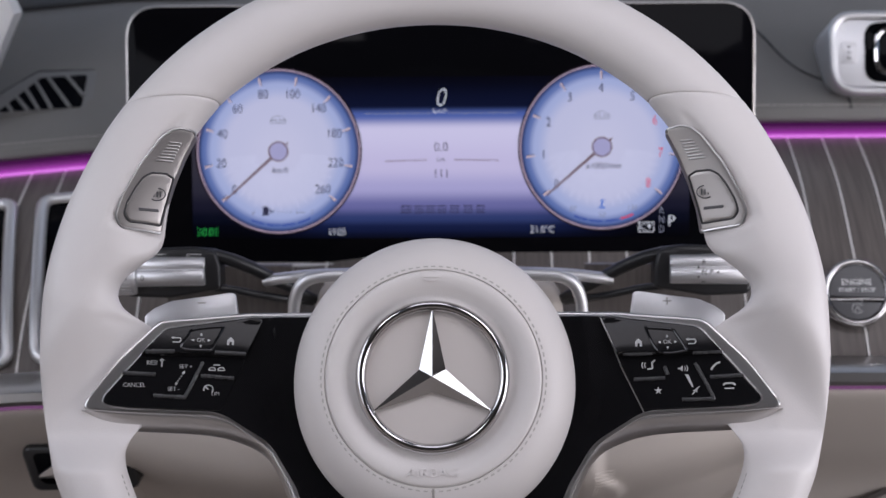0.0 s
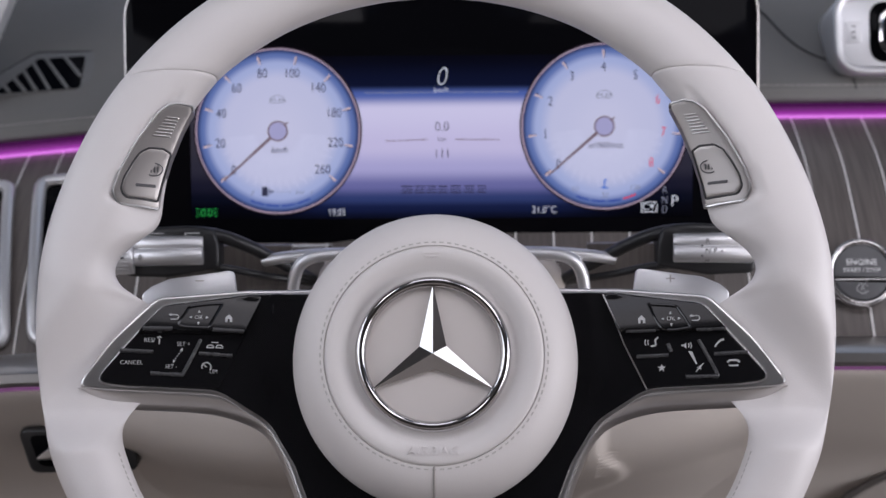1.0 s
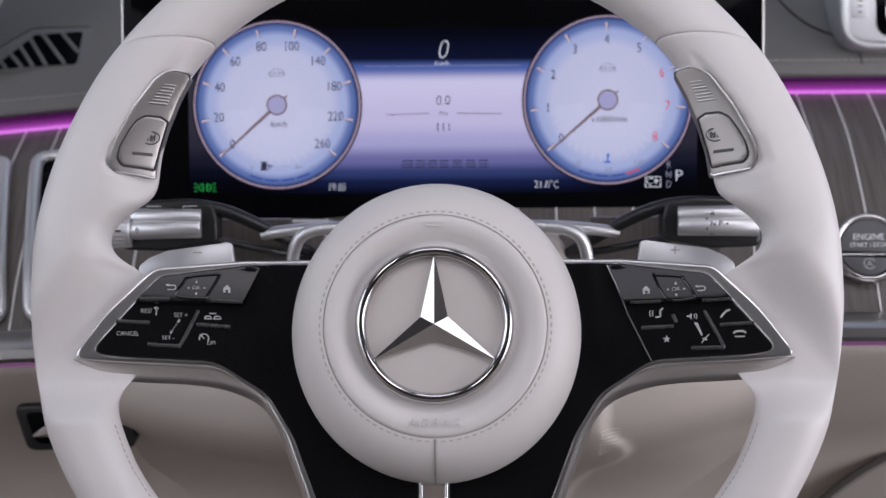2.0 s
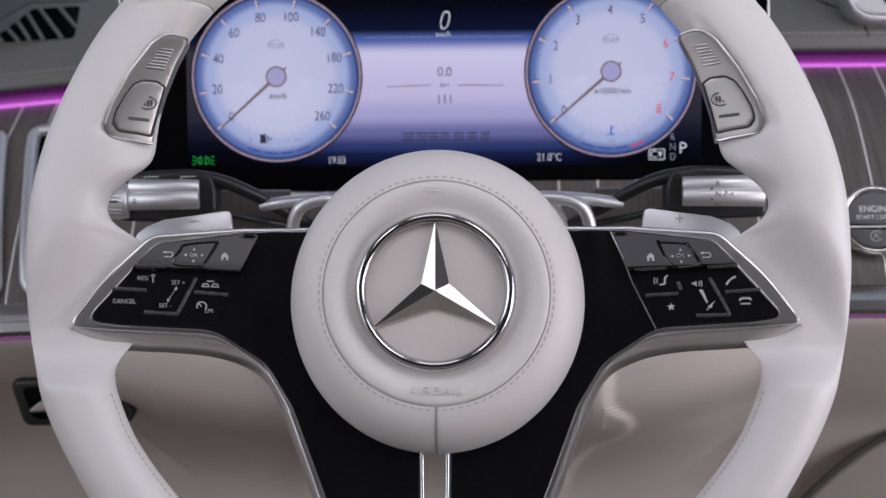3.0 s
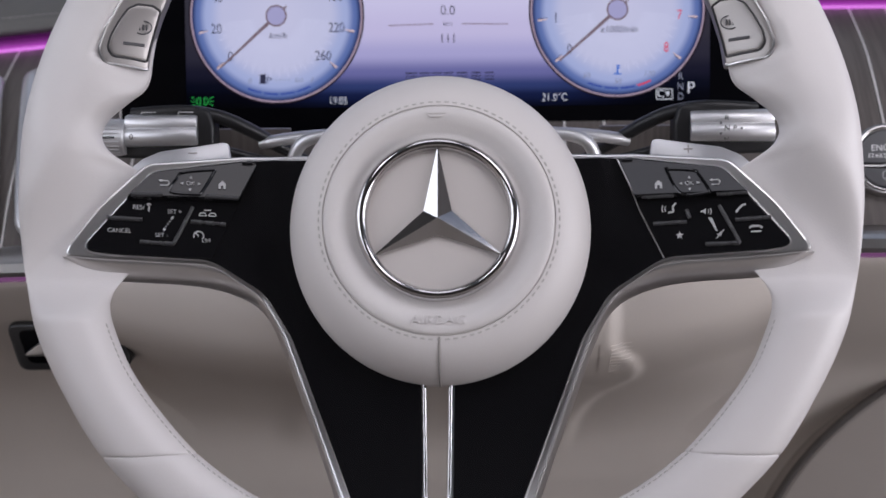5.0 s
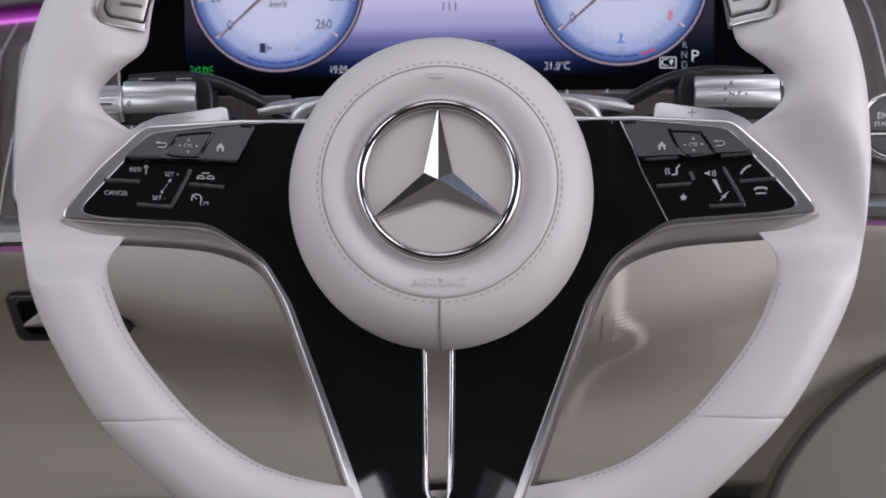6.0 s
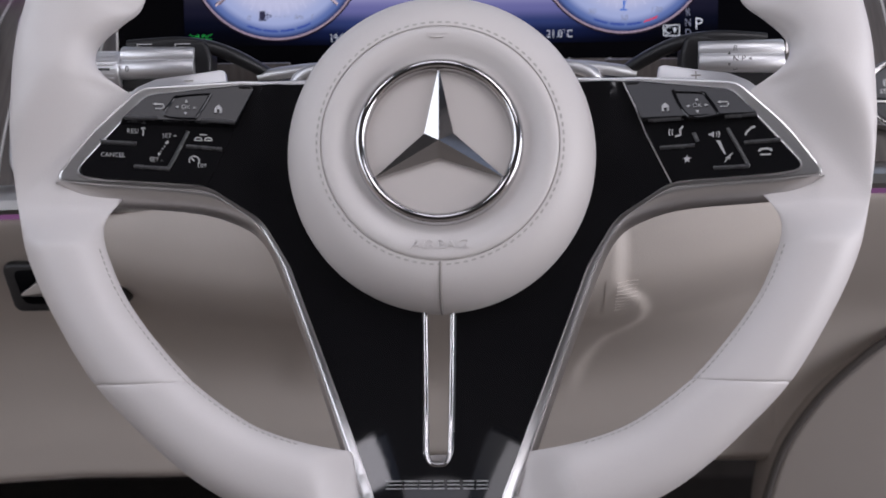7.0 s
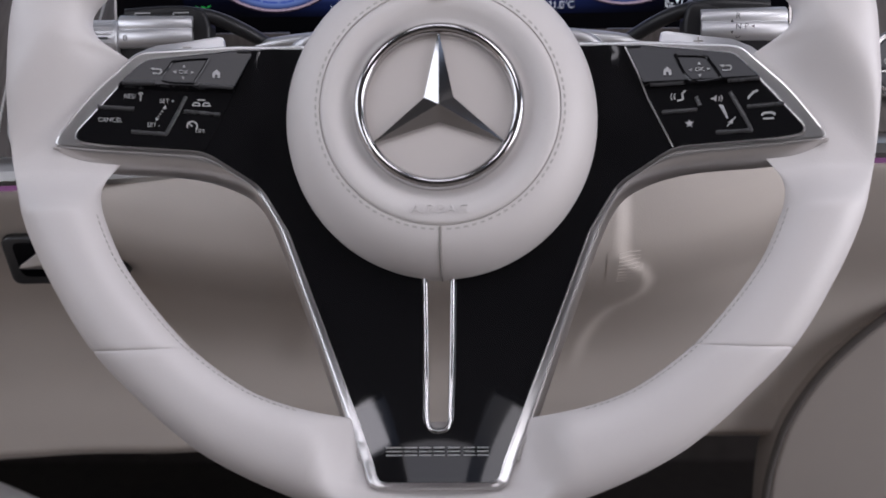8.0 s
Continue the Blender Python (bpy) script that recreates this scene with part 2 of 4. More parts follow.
def smooth01(t):
    t = max(0.0, min(1.0, t))
    return t * t * (3 - 2 * t)

# ---- cabin shell ----


def structure(name, bm, mat, label, category):
    return tagged(part(name, bm, mat, None), label, category, kind="structure")


structure("floor", box(-0.62, 1.15, -1.7, 1.0, 0.16, 0.2), CARPET, "dark carpeted cabin floor below the dashboard", "floor")
# The raised base is unseen; its tone is set for bounce light and chrome reflections.
structure("floor_raised", box(-0.62, 1.15, -1.7, -0.32, 0.2, 0.44), BASE, "plain brown raised base behind the footwell", "floor")
structure("wall_rear", box(-0.66, 1.2, -1.76, -1.7, 0.2, 1.36), CARPET, "plain dark padded rear end of the cabin", "wall")
structure("wall_bulkhead", box(-0.66, 1.2, 1.0, 1.04, 0.16, 0.93), CARPET, "dark carpeted bulkhead behind the dashboard", "wall")
for nm, x0, x1 in (("wall_driver_side", -0.66, -0.62), ("wall_passenger_side", 1.15, 1.2)):
    sill = 0.9 if x0 < 0 else 0.5
    structure(nm, box(x0, x1, -1.7, 1.0, 0.16, sill), BEIGE, "beige leather panel below the side opening", "wall")
    if x0 > 0:
        structure(nm + "_front", box(x0, x1, 0.25, 1.0, 0.5, 0.9), BEIGE, "beige leather panel beside the dashboard", "wall")
    structure(nm + "_rail", box(x0, x1, -1.7, 0.4, 1.26, 1.36), LINER, "grey fabric rail above the side window", "wall")
    structure(nm + "_post", box(x0, x1, -1.7, -0.95, sill, 1.26), LINER, "grey fabric pillar behind the side window", "wall")
# Unseen ceiling; its openings are placed to shape reflections in the black lacquer.
ceil = box(-0.66, 1.2, -1.76, -0.62, 1.34, 1.38)
for b in (box(-0.66, 1.2, 0.06, 0.4, 1.34, 1.38), box(-0.66, -0.36, -0.62, 0.06, 1.34, 1.38), box(0.76, 1.2, -0.62, 0.06, 1.34, 1.38), box(-0.155, 0.085, -0.62, -0.35, 1.34, 1.38), box(-0.36, -0.155, -0.62, -0.60, 1.34, 1.38), box(-0.36, -0.155, -0.36, 0.06, 1.34, 1.38), box(0.085, 0.76, -0.10, 0.06, 1.34, 1.38)):
    tmp_me = bpy.data.meshes.new("piece")
    b.to_mesh(tmp_me)
    ceil.from_mesh(tmp_me)
    b.free()
structure("ceiling", ceil, LINER, "unseen grey fabric headliner with three openings set for reflections", "ceiling")
structure("pillar_trim", tube([(-0.37, 0.62, 0.84), (-0.385, 0.5, 1.0), (-0.52, 0.3, 1.3)], 0.035, 12), BEIGE, "pale windscreen pillar trim beside the dashboard", "pillar")

sail = plate([(-0.62, 0.80), (-0.3355, 0.80), (-0.2988, 0.8761), (-0.2873, 0.8999), (-0.2916, 0.9093), (-0.318, 0.96), (-0.62, 0.96)], 0.0, 0.02, 0.0015)
sail_ob = structure("wall_door_corner", sail, DOORWHITE, "white slanted door corner beside the dashboard", "panel")
sail_ob.matrix_world = pose(0, 0.350, 0, 90, 0, 0)

# ---- dashboard ----


def drop(x):
    """How far the dashboard's lines sink towards the driver's door."""
    return -0.018 * smooth01(-x / 0.2) + 0.09 * min(0.0, x + 0.24)


def low_drop(x):
    """The same for the lower trim, which lies more level."""
    return 0.74 * drop(x) - 0.003 * smooth01(x / 0.12)


def ribbon(profile, xs, sink=drop):
    rows = [[(x, y, z + sink(x)) for y, z in profile] for x in xs]
    return surface(rows)


def fine(profile, n=5):
    return [(p.x, p.y) for p in spline([(y, z, 0) for y, z in profile], n)]


XS = [-0.62 + 1.77 * i / 118 for i in range(119)]
dashboard = thing("dashboard", Matrix.Identity(4), "dashboard of dark grey leather, striped dark wood and beige leather", "dashboard")
TOP = fine([(0.40, 0.812), (0.356, 0.822), (0.351, 0.829), (0.357, 0.837), (0.39, 0.859), (0.44, 0.893), (0.50, 0.918), (0.60, 0.935), (1.0, 0.94)])
part("upper_pad", ribbon(TOP, XS), GREYLEATHER, dashboard, "dark grey grained leather pad with a stitched edge")
part("rear_pad", ribbon([(0.499, 0.9165), (0.4965, 0.9185), (0.4975, 0.9205), (0.505, 0.924), (0.60, 0.939), (1.0, 0.944)], XS), SOFTBLACK, dashboard, "dark matt strip below the windscreen")
part("shadow_gap", ribbon([(0.40, 0.8128), (0.372, 0.812), (0.366, 0.80)], XS), SOFTBLACK, dashboard)
stitch = bmesh.new()
for i in range(330):
    x = -0.6 + i * 0.0045
    b = box(x, x + 0.0034, 0.3536, 0.3560, 0.8340 + drop(x), 0.8348 + drop(x))
    tmp_me.clear_geometry()
    b.to_mesh(tmp_me)
    stitch.from_mesh(tmp_me)
    b.free()
tagged(part("stitching", stitch, THREAD, dashboard, "row of grey stitches"), kind="stuff")
# Violet light falling on the wood above the strip, painted as dimming ribbons.
GLOWLINE = [(0.3500, 0.8147), (0.3502, 0.8163), (0.3506, 0.8180), (0.3513, 0.8200), (0.354, 0.8225)]
for k, power in enumerate((0.62, 0.36, 0.20, 0.09)):
    part("strip_glow", ribbon(GLOWLINE[k:k + 2], XS), glow("violet_painted_glow", (0.60 * power, 0.075 * power, 0.68 * power), 1.0), dashboard, "painted violet glow of the light strip on the wood above it")
part("light_strip", ribbon([(0.351, 0.8122), (0.3485, 0.8128), (0.3485, 0.8142), (0.3502, 0.8147)], XS), VIOLET, dashboard, "violet glowing light strip")
LEDGE = [(0.202, 0.7070), (0.197, 0.7055), (0.180, 0.7075), (0.166, 0.7085), (0.161, 0.706), (0.160, 0.701), (0.162, 0.698), (0.172, 0.697)]
part("lower_trim", ribbon(LEDGE, XS, low_drop), SILVER, dashboard, "satin silver trim ledge")
part("lower_light_line", ribbon([(0.1665, 0.6972), (0.165, 0.6955), (0.1675, 0.694)], XS, low_drop), PINK, dashboard, "thin pink glowing line")
KNEE = fine([(0.175, 0.6965), (0.167, 0.692), (0.182, 0.672), (0.210, 0.642), (0.247, 0.605), (0.266, 0.56), (0.272, 0.518), (0.280, 0.500), (0.32, 0.496), (0.5, 0.52)])


part("knee_panel", ribbon(fine(KNEE, 3), XS, low_drop), BEIGE, dashboard, "beige grey leather lower panel")


SEAM_Z = [0.52, 0.566, 0.583, 0.596, 0.602, 0.612, 0.625, 0.636, 0.643, 0.649, 0.665, 0.72]
SEAM_X = [0.072, 0.0815, 0.0885, 0.096, 0.105, 0.1135, 0.1138, 0.109, 0.1005, 0.0965, 0.097, 0.096]


def bolster_top(x):
    return 0.7115 + low_drop(x) - 0.010 * smooth01((abs(x) - 0.17) / 0.06)


def bolster_y(x, z):
    """Depth of the swelling of the lower panel round the column, with the raised column cover on it."""
    k = max(0.0, 1.0 - (abs(x) / 0.232) ** 2.6)
    rz, ry = 0.004 + 0.046 * k, 0.050 * k ** 0.6
    zc = bolster_top(x) - rz
    if z > zc:
        y = 0.192 - ry * math.sqrt(max(0.0, 1 - ((z - zc) / rz) ** 2))
    else:
        d = zc - z
        y = 0.192 - ry + 1.05 * d * smooth01(d / 0.06)
    knee = float(np.interp(z - low_drop(x), [p[1] for p in KNEE[35:4:-1]], [p[0] for p in KNEE[35:4:-1]])) - 0.0008 + 0.006 * smooth01((abs(x) - 0.195) / 0.02)
    y += (knee - y) * smooth01((0.625 - z) / 0.085)
    right = float(np.interp(z, SEAM_Z, SEAM_X))
    cover = smooth01((right - x) / 0.009) * smooth01((x + 0.104 - 0.25 * (z - 0.60)) / 0.022)
    return y - 0.0045 * cover * smooth01((bolster_top(x) - z) / 0.03) * smooth01((z - 0.535) / 0.04)


rows = []
for i in range(221):
    x = -0.22 + 0.002 * i
    zt = bolster_top(x)
    zs = [zt - 0.0001 - 0.030 * (j / 16) ** 1.8 for j in range(17)] + [zt - 0.030 - (zt - 0.030 - 0.520) * j / 52 for j in range(1, 53)]
    rows.append([(x, 0.215, zt)] + [(x, bolster_y(x, z), z) for z in zs])
part("knee_bolster", surface(rows), BEIGE, dashboard, "swelling beige leather bolster round the steering column", 60)

# ---- instrument display ----
DM = pose(0, 0.26, 0.82, 81, 0, 0)
display = thing("instrument_display", DM, "free-standing black glass instrument display with two lit dials", "display")
outline = rounded([(-197, -73.5, 6), (197, -73.5, 6), (197, 91, 22), (-197, 91, 22)], 8)
part("housing", plate(outline, -0.0015, 0.018, 0.002), PEWTER, display, "silver housing with a fine bright edge")
part("glass", plate(rounded([(-195, -70.5, 5), (195, -70.5, 5), (195, 89.3, 20.5), (-195, 89.3, 20.5)], 8), 0.0, 0.0034, 0.0005), GLASSBLACK, display, "glossy black cover glass")

part("lower_edge", box(-0.192, 0.192, -0.0738, -0.0712, -0.002, 0.0012, 0.0008), BARREL, display, "bright silver lower edge")
NAVY, DEEP = (0.006, 0.010, 0.045), (0.002, 0.003, 0.012)
BAND = screen_glow("screen_band", False, [(0.0, DEEP), (0.06, NAVY), (0.12, (0.026, 0.040, 0.140)), (0.20, (0.13, 0.13, 0.33)), (0.31, (0.36, 0.34, 0.60)), (0.44, (0.50, 0.46, 0.70)), (0.67, (0.56, 0.53, 0.76)), (0.76, (0.07, 0.11, 0.36)), (0.82, (0.003, 0.005, 0.022)), (1.0, (0.0008, 0.001, 0.004))], -0.055, 0.045)
DIAL = screen_glow("dial_face", True, [(0.0, (0.52, 0.52, 0.72)), (0.62, (0.48, 0.49, 0.70)), (0.82, (0.34, 0.39, 0.65)), (0.93, (0.10, 0.15, 0.38)), (1.0, (0.012, 0.02, 0.085))], 0.0, 0.0505)
RIMGLOW = glow("dial_ring", (0.33, 0.25, 0.33), 1.0)
RIMDARK = glow("dial_edge", (0.012, 0.008, 0.014), 1.0)
INK = glow("dial_numbers", (0.03, 0.03, 0.065), 1.0)
RED = glow("red_numbers", (0.62, 0.05, 0.10), 1.0)
PALE = glow("pale_writing", (0.62, 0.64, 0.75), 1.0)
GREYTEXT = glow("grey_writing", (0.22, 0.23, 0.32), 1.0)
NEEDLE = glow("needle", (0.16, 0.11, 0.14), 1.0)
BOSS = glow("needle_boss", (0.34, 0.33, 0.56), 1.0)
TICK = glow("scale_mark", (0.60, 0.46, 0.50), 1.0)
TICKDARK = glow("scale_mark_shade", (0.05, 0.04, 0.07), 1.0)
RAY = glow("dial_rays", (0.58, 0.59, 0.80), 1.0)
GREEN = glow("green_lamp_sign", (0.02, 0.30, 0.06), 1.0)
BLUE = glow("blue_sign", (0.02, 0.12, 0.55), 1.0)
ARC = glow("blue_arc", (0.03, 0.06, 0.30), 1.0)

part("lit_area", plate(mm([(-155.5, -55.5), (155.5, -55.5), (155.5, 45), (-155.5, 45)]), 0.0003, 0.0002, 0), BAND, display, "lavender to navy lit screen field")


def wedge(a, r0, r1, w0, w1, z):
    """A small tapered mark that points outwards at angle a."""
    c, s = math.cos(a), math.sin(a)
    pts = [(r0, -w0), (r1, -w1), (r1, w1), (r0, w0)]
    return plate([(c * r - s * w, s * r + c * w) for r, w in pts], z, 0.0001, 0)


def bar(x0, y0, x1, y1, w, z, thick=0.0001):
    d = Vector((x1 - x0, y1 - y0)).normalized()
    n = Vector((-d.y, d.x)) * (w / 2)
    return plate([(x0 - n.x, y0 - n.y), (x1 - n.x, y1 - n.y), (x1 + n.x, y1 + n.y), (x0 + n.x, y0 + n.y)], z, thick, 0)


def joined(pieces):
    bm = bmesh.new()
    me = bpy.data.meshes.new("pieces")
    for b in pieces:
        me.clear_geometry()
        b.to_mesh(me)
        b.free()
        bm.from_mesh(me)
    bpy.data.meshes.remove(me)
    return bm


def dial(cx, cy, marks, start, step, reds, unit, needle_at):
    face = part("dial", lathe([(0.0, 0.0), (0.0505, 0.0)], 96), DIAL, display, "lit lavender dial face")
    face.location = (cx, cy, 0.0007)
    part("dial_ring", lathe([(0.0502, 0.0002), (0.0504, 0.0006), (0.0510, 0.0006), (0.0513, 0.0001)], 96), RIMGLOW, face, "thin pinkish dial ring")
    part("dial_edge", lathe([(0.0513, 0.0001), (0.0514, 0.0004), (0.0522, 0.0004), (0.0523, 0.0001)], 96), RIMDARK, face)
    rays = []
    for i in range(58):
        a = radians(-172 + 2.9 * i)
        r0, r1 = 0.014 + 0.002 * (i % 2), 0.031 + 0.003 * (i % 3)
        rays.append(bar(r0 * math.cos(a), r0 * math.sin(a), r1 * math.cos(a), r1 * math.sin(a), 0.00028, 0.0002))
    tagged(part("ray_field", joined(rays), RAY, face, "fine pale rays"), kind="stuff")
    for i, words in enumerate(marks):
        a = radians(start - step * i)
        lettering("number", words, 0.0082, (0.0366 * math.cos(a), 0.0366 * math.sin(a), 0.0004), RED if i in reds else INK, face, squeeze=0.80, thin=0.004)
        part("scale_mark", wedge(a, 0.0418, 0.0472, 0.00022, 0.0007, 0.0004), TICK, face)
        part("scale_mark_shade", wedge(a - 0.017, 0.0418, 0.0470, 0.0001, 0.00028, 0.0005), TICKDARK, face)
    a = radians(needle_at)
    part("needle", wedge(a, 0.004, 0.0455, 0.0010, 0.00055, 0.0008), NEEDLE, face, "slim dark pink needle")
    b = radians(needle_at + 180)
    part("needle_tail", wedge(b, 0.005, 0.0085, 0.0009, 0.0003, 0.0008), NEEDLE, face)
    part("boss", lathe([(0.0, 0.0011), (0.0052, 0.0011), (0.0058, 0.0008)], 32), BOSS, face, "round lilac needle boss")
    part("boss_ring", lathe([(0.0054, 0.0009), (0.0056, 0.0013), (0.0062, 0.0013), (0.0064, 0.0009)], 32), NEEDLE, face)
    lettering("unit", unit, 0.0052, (0.0008, -0.0118, 0.0004), INK, face, slant=0.2, thin=0.0)
    badge = [bar(-0.0045, 0.0176, 0.0045, 0.0176, 0.0005, 0.0004)]
    for i in range(10):
        q0, q1 = math.pi * i / 10, math.pi * (i + 1) / 10
        badge.append(bar(0.005 * math.cos(q0), 0.018 + 0.0042 * math.sin(q0), 0.005 * math.cos(q1), 0.018 + 0.0042 * math.sin(q1), 0.0004, 0.0004))
    for k in (-0.0026, 0.0026):
        badge += [bar(k - 0.0015, 0.0184, k - 0.0015, 0.0204, 0.0006, 0.0004), bar(k + 0.0015, 0.0184, k + 0.0015, 0.0204, 0.0006, 0.0004), bar(k - 0.0012, 0.0195, k + 0.0012, 0.0195, 0.0006, 0.0004)]
    part("badge", joined(badge), GREYTEXT, face, "small grey arched badge")
    for i in range(4):
        q = [radians(-112 + 12.2 * i + 10.4 * j / 4) for j in range(5)]
        part("gauge_segment", joined([bar(0.0462 * math.cos(q[j]), 0.0462 * math.sin(q[j]), 0.0462 * math.cos(q[j + 1]), 0.0462 * math.sin(q[j + 1]), 0.0010, 0.0004) for j in range(4)]), RED if (reds and i == 3) else ARC, face)
    return face


speed = dial(-0.1010, -0.0010, ["0", "20", "40", "60", "80", "100", "140", "180", "220", "260"], 221, 29.1, (), "km/h", 222)
revs = dial(0.1010, 0.0006, ["0", "1", "2", "3", "4", "5", "6", "7", "8"], 219.5, 32.2, (6, 7, 8), "x1000/min", 221)
for words, x, y in (("0", -0.0165, -0.0385), ("l", 0.0205, -0.0380), ("- - - -", 0.003, -0.0375), ("km", 0.013, -0.0380)):
    lettering("gauge_writing", words, 0.0042, (x, y, 0.0004), GREYTEXT, speed, slant=0.2)
pump = [bar(-0.0085, -0.0395, -0.0085, -0.0345, 0.0034, 0.0004), bar(-0.0108, -0.0397, -0.0062, -0.0397, 0.0007, 0.0004), bar(-0.0055, -0.0390, -0.0055, -0.0355, 0.0006, 0.0004), bar(-0.0068, -0.0372, -0.0055, -0.0372, 0.0006, 0.0004)]
part("fuel_sign", joined(pump), INK, speed, "dark fuel pump sign")
part("fuel_arrow", plate(mm([(-4.4, -38.3), (-2.8, -37.3), (-4.4, -36.3)]), 0.0005, 0.0001, 0), INK, speed)
for words, x, y in (("50", -0.0185, -0.0385), ("50", 0.0, -0.0425), ("130", 0.0185, -0.0380)):
    lettering("gauge_writing", words, 0.0044, (x, y, 0.0004), GREYTEXT, revs, slant=0.2)
part("coolant_sign", joined([bar(0, -0.0375, 0, -0.0325, 0.0009, 0.0004), bar(0, -0.0329, 0.0016, -0.0329, 0.0006, 0.0004), bar(0, -0.0343, 0.0016, -0.0343, 0.0006, 0.0004), bar(-0.0022, -0.0378, 0.0022, -0.0378, 0.0008, 0.0004)]), BLUE, revs, "blue coolant sign")

lettering("speed_figure", "0", 0.0170, (0.0003, 0.0315, 0.0008), PALE, display, slant=0.22, squeeze=0.85, thin=0.022)
lettering("speed_unit", "km/h", 0.0046, (0.0, 0.0235, 0.0008), PALE, display, slant=0.2)
part("band_line", joined([bar(-0.047, 0.0222, -0.005, 0.0222, 0.0004, 0.0008), bar(0.005, 0.0222, 0.048, 0.0222, 0.0004, 0.0008)]), GREYTEXT, display, "fine pale dividing line")
lettering("trip_figure", "0.0", 0.0082, (0.0008, 0.0010, 0.0008), INK, display, squeeze=0.9)
lettering("trip_unit", "km", 0.0044, (0.0008, -0.0066, 0.0008), INK, display)
lettering("range_figure", "111", 0.0078, (0.0008, -0.0155, 0.0008), INK, display, squeeze=0.9)
part("trip_line", joined([bar(-0.0345, -0.0075, -0.008, -0.0068, 0.0005, 0.0008), bar(0.009, -0.0068, 0.0365, -0.0072, 0.0005, 0.0008)]), NEEDLE, display, "fine dark red dividing line")
for i in range(7):
    w = (7.0, 6.4, 6.0, 5.6, 6.4, 5.8, 5.4)[i]
    x = (-22.2, -14.2, -7.0, 0.0, 8.0, 16.4, 24.2)[i] + 1.0
    part("name_bar", joined([bar((x - w / 2) / 1000, -0.0357, (x + w / 2) / 1000, -0.0357, 0.0008, 0.0008), bar((x - w / 2) / 1000, -0.0395, (x + w / 2) / 1000, -0.0395, 0.0008, 0.0008), bar((x - w / 2) / 1000, -0.0376, (x + w / 2) / 1000, -0.0376, 0.0006, 0.0008)]), INK, display)
lettering("clock_figure", "19:05", 0.0064, (-0.0648, -0.0517, 0.0008), PALE, display, squeeze=0.8, thin=0.014)
lettering("temperature_figure", "21.0°C", 0.0064, (0.0638, -0.0508, 0.0008), PALE, display, squeeze=0.85, thin=0.012)
lettering("gear_sign", "P", 0.0098, (0.1443, -0.0460, 0.0008), PALE, display)
for i, words in enumerate("RND"):
    lettering("gear_sign", words, 0.0062, (0.1382, -0.0392 - 0.0059 * i, 0.0008), GREYTEXT, display, squeeze=0.8)
part("drive_mode_box", joined([bar(0.1240, -0.0464, 0.1333, -0.0464, 0.0005, 0.0008), bar(0.1240, -0.0524, 0.1333, -0.0524, 0.0005, 0.0008), bar(0.1240, -0.0464, 0.1240, -0.0524, 0.0005, 0.0008), bar(0.1333, -0.0464, 0.1333, -0.0524, 0.0005, 0.0008)]), PALE, display, "white boxed drive mode sign")
lettering("drive_mode", "C", 0.0062, (0.1266, -0.0494, 0.0008), PALE, display)
part("drive_mode_drop", plate(mm([(129.2, -47.9), (131.9, -47.9), (130.6, -51.0)]), 0.0008, 0.0001, 0), PALE, display)
lamp = []
for s in (-1, 1):
    arc = [(-0.1460 + s * (0.0012 + 0.0024 * math.cos(q)), -0.0512 + 0.0022 * math.sin(q)) for q in [math.pi * (k / 6 - 0.5) for k in range(7)]]
    lamp += [bar(*arc[k], *arc[k + 1], 0.0006, 0.0008) for k in range(6)] + [bar(*arc[0], *arc[-1], 0.0006, 0.0008)]
    for k in (-1, 0, 1):
        lamp.append(bar(-0.1460 + s * 0.0044, -0.0512 + k * 0.0016, -0.1460 + s * 0.0066, -0.0512 + k * 0.0026, 0.0005, 0.0008))
part("side_light_sign", joined(lamp), GREEN, display, "green side light sign")

# ---- steering wheel ----
WHEEL = pose(0, 0, 0.75, 68, 0, 0)
wheel = thing("steering_wheel", WHEEL, "white leather steering wheel with silver trimmed black spokes", "steering wheel")
CX, CY = 0.0012, 0.0160
OUTER = [(-90, 194.5), (-68, 192.6), (-58, 192.7), (-47, 191), (-39, 191.7), (-30, 190.8), (-20, 191.6), (-12, 191.2), (-5, 190.8), (2, 191), (8, 192), (20, 193), (27, 193.4), (35, 194.6), (50, 195.5), (90, 196)]
INNER = [(-90, 150), (-75, 153.8), (-64.5, 158), (-60, 159.5), (-48, 160), (-40, 159.5), (-30, 160), (-21, 158.6), (-18, 156.5), (-15.5, 149), (-13, 138), (-12, 134), (0, 133), (3, 135), (4.6, 138.5), (5.4, 144), (6.2, 150), (8, 155.2), (10.2, 157.5), (12.8, 155.2), (15.8, 149), (18.8, 143.2), (21.5, 142.6), (24, 144.5), (32, 151), (41, 158.5), (50, 162), (65, 163), (90, 162.5)]


def dish(x, y):
    """The spokes' faces fall away towards the hub, and lean back along their upper edge."""
    d = min(1.0, max((abs(x) - 0.080) / 0.085, 0.0))
    e = min(1.0, max(0.0, (-y - 0.085) / 0.075))
    return -0.025 + 0.016 * d + (0.0195 - 3.2 * x * x) * e * e



def pad_dish(x, y):
    """As dish, with the upper key row standing proud and leaning back."""
    crest = 0.0042 * (1 - (y - 0.0135) / 0.0165) if y > 0.0135 else 0.0042 * smooth01((y - 0.0112) / 0.0023)
    return dish(x, y) + max(0.0, crest)


def switch_seat(x, y):
    """Height of the thumb switches' faces on the inner slope of the grips."""
    d = 0.1665 - math.hypot(abs(x - CX), y - CY)
    return 0.0022 - 0.33 * d - 9.0 * d * d


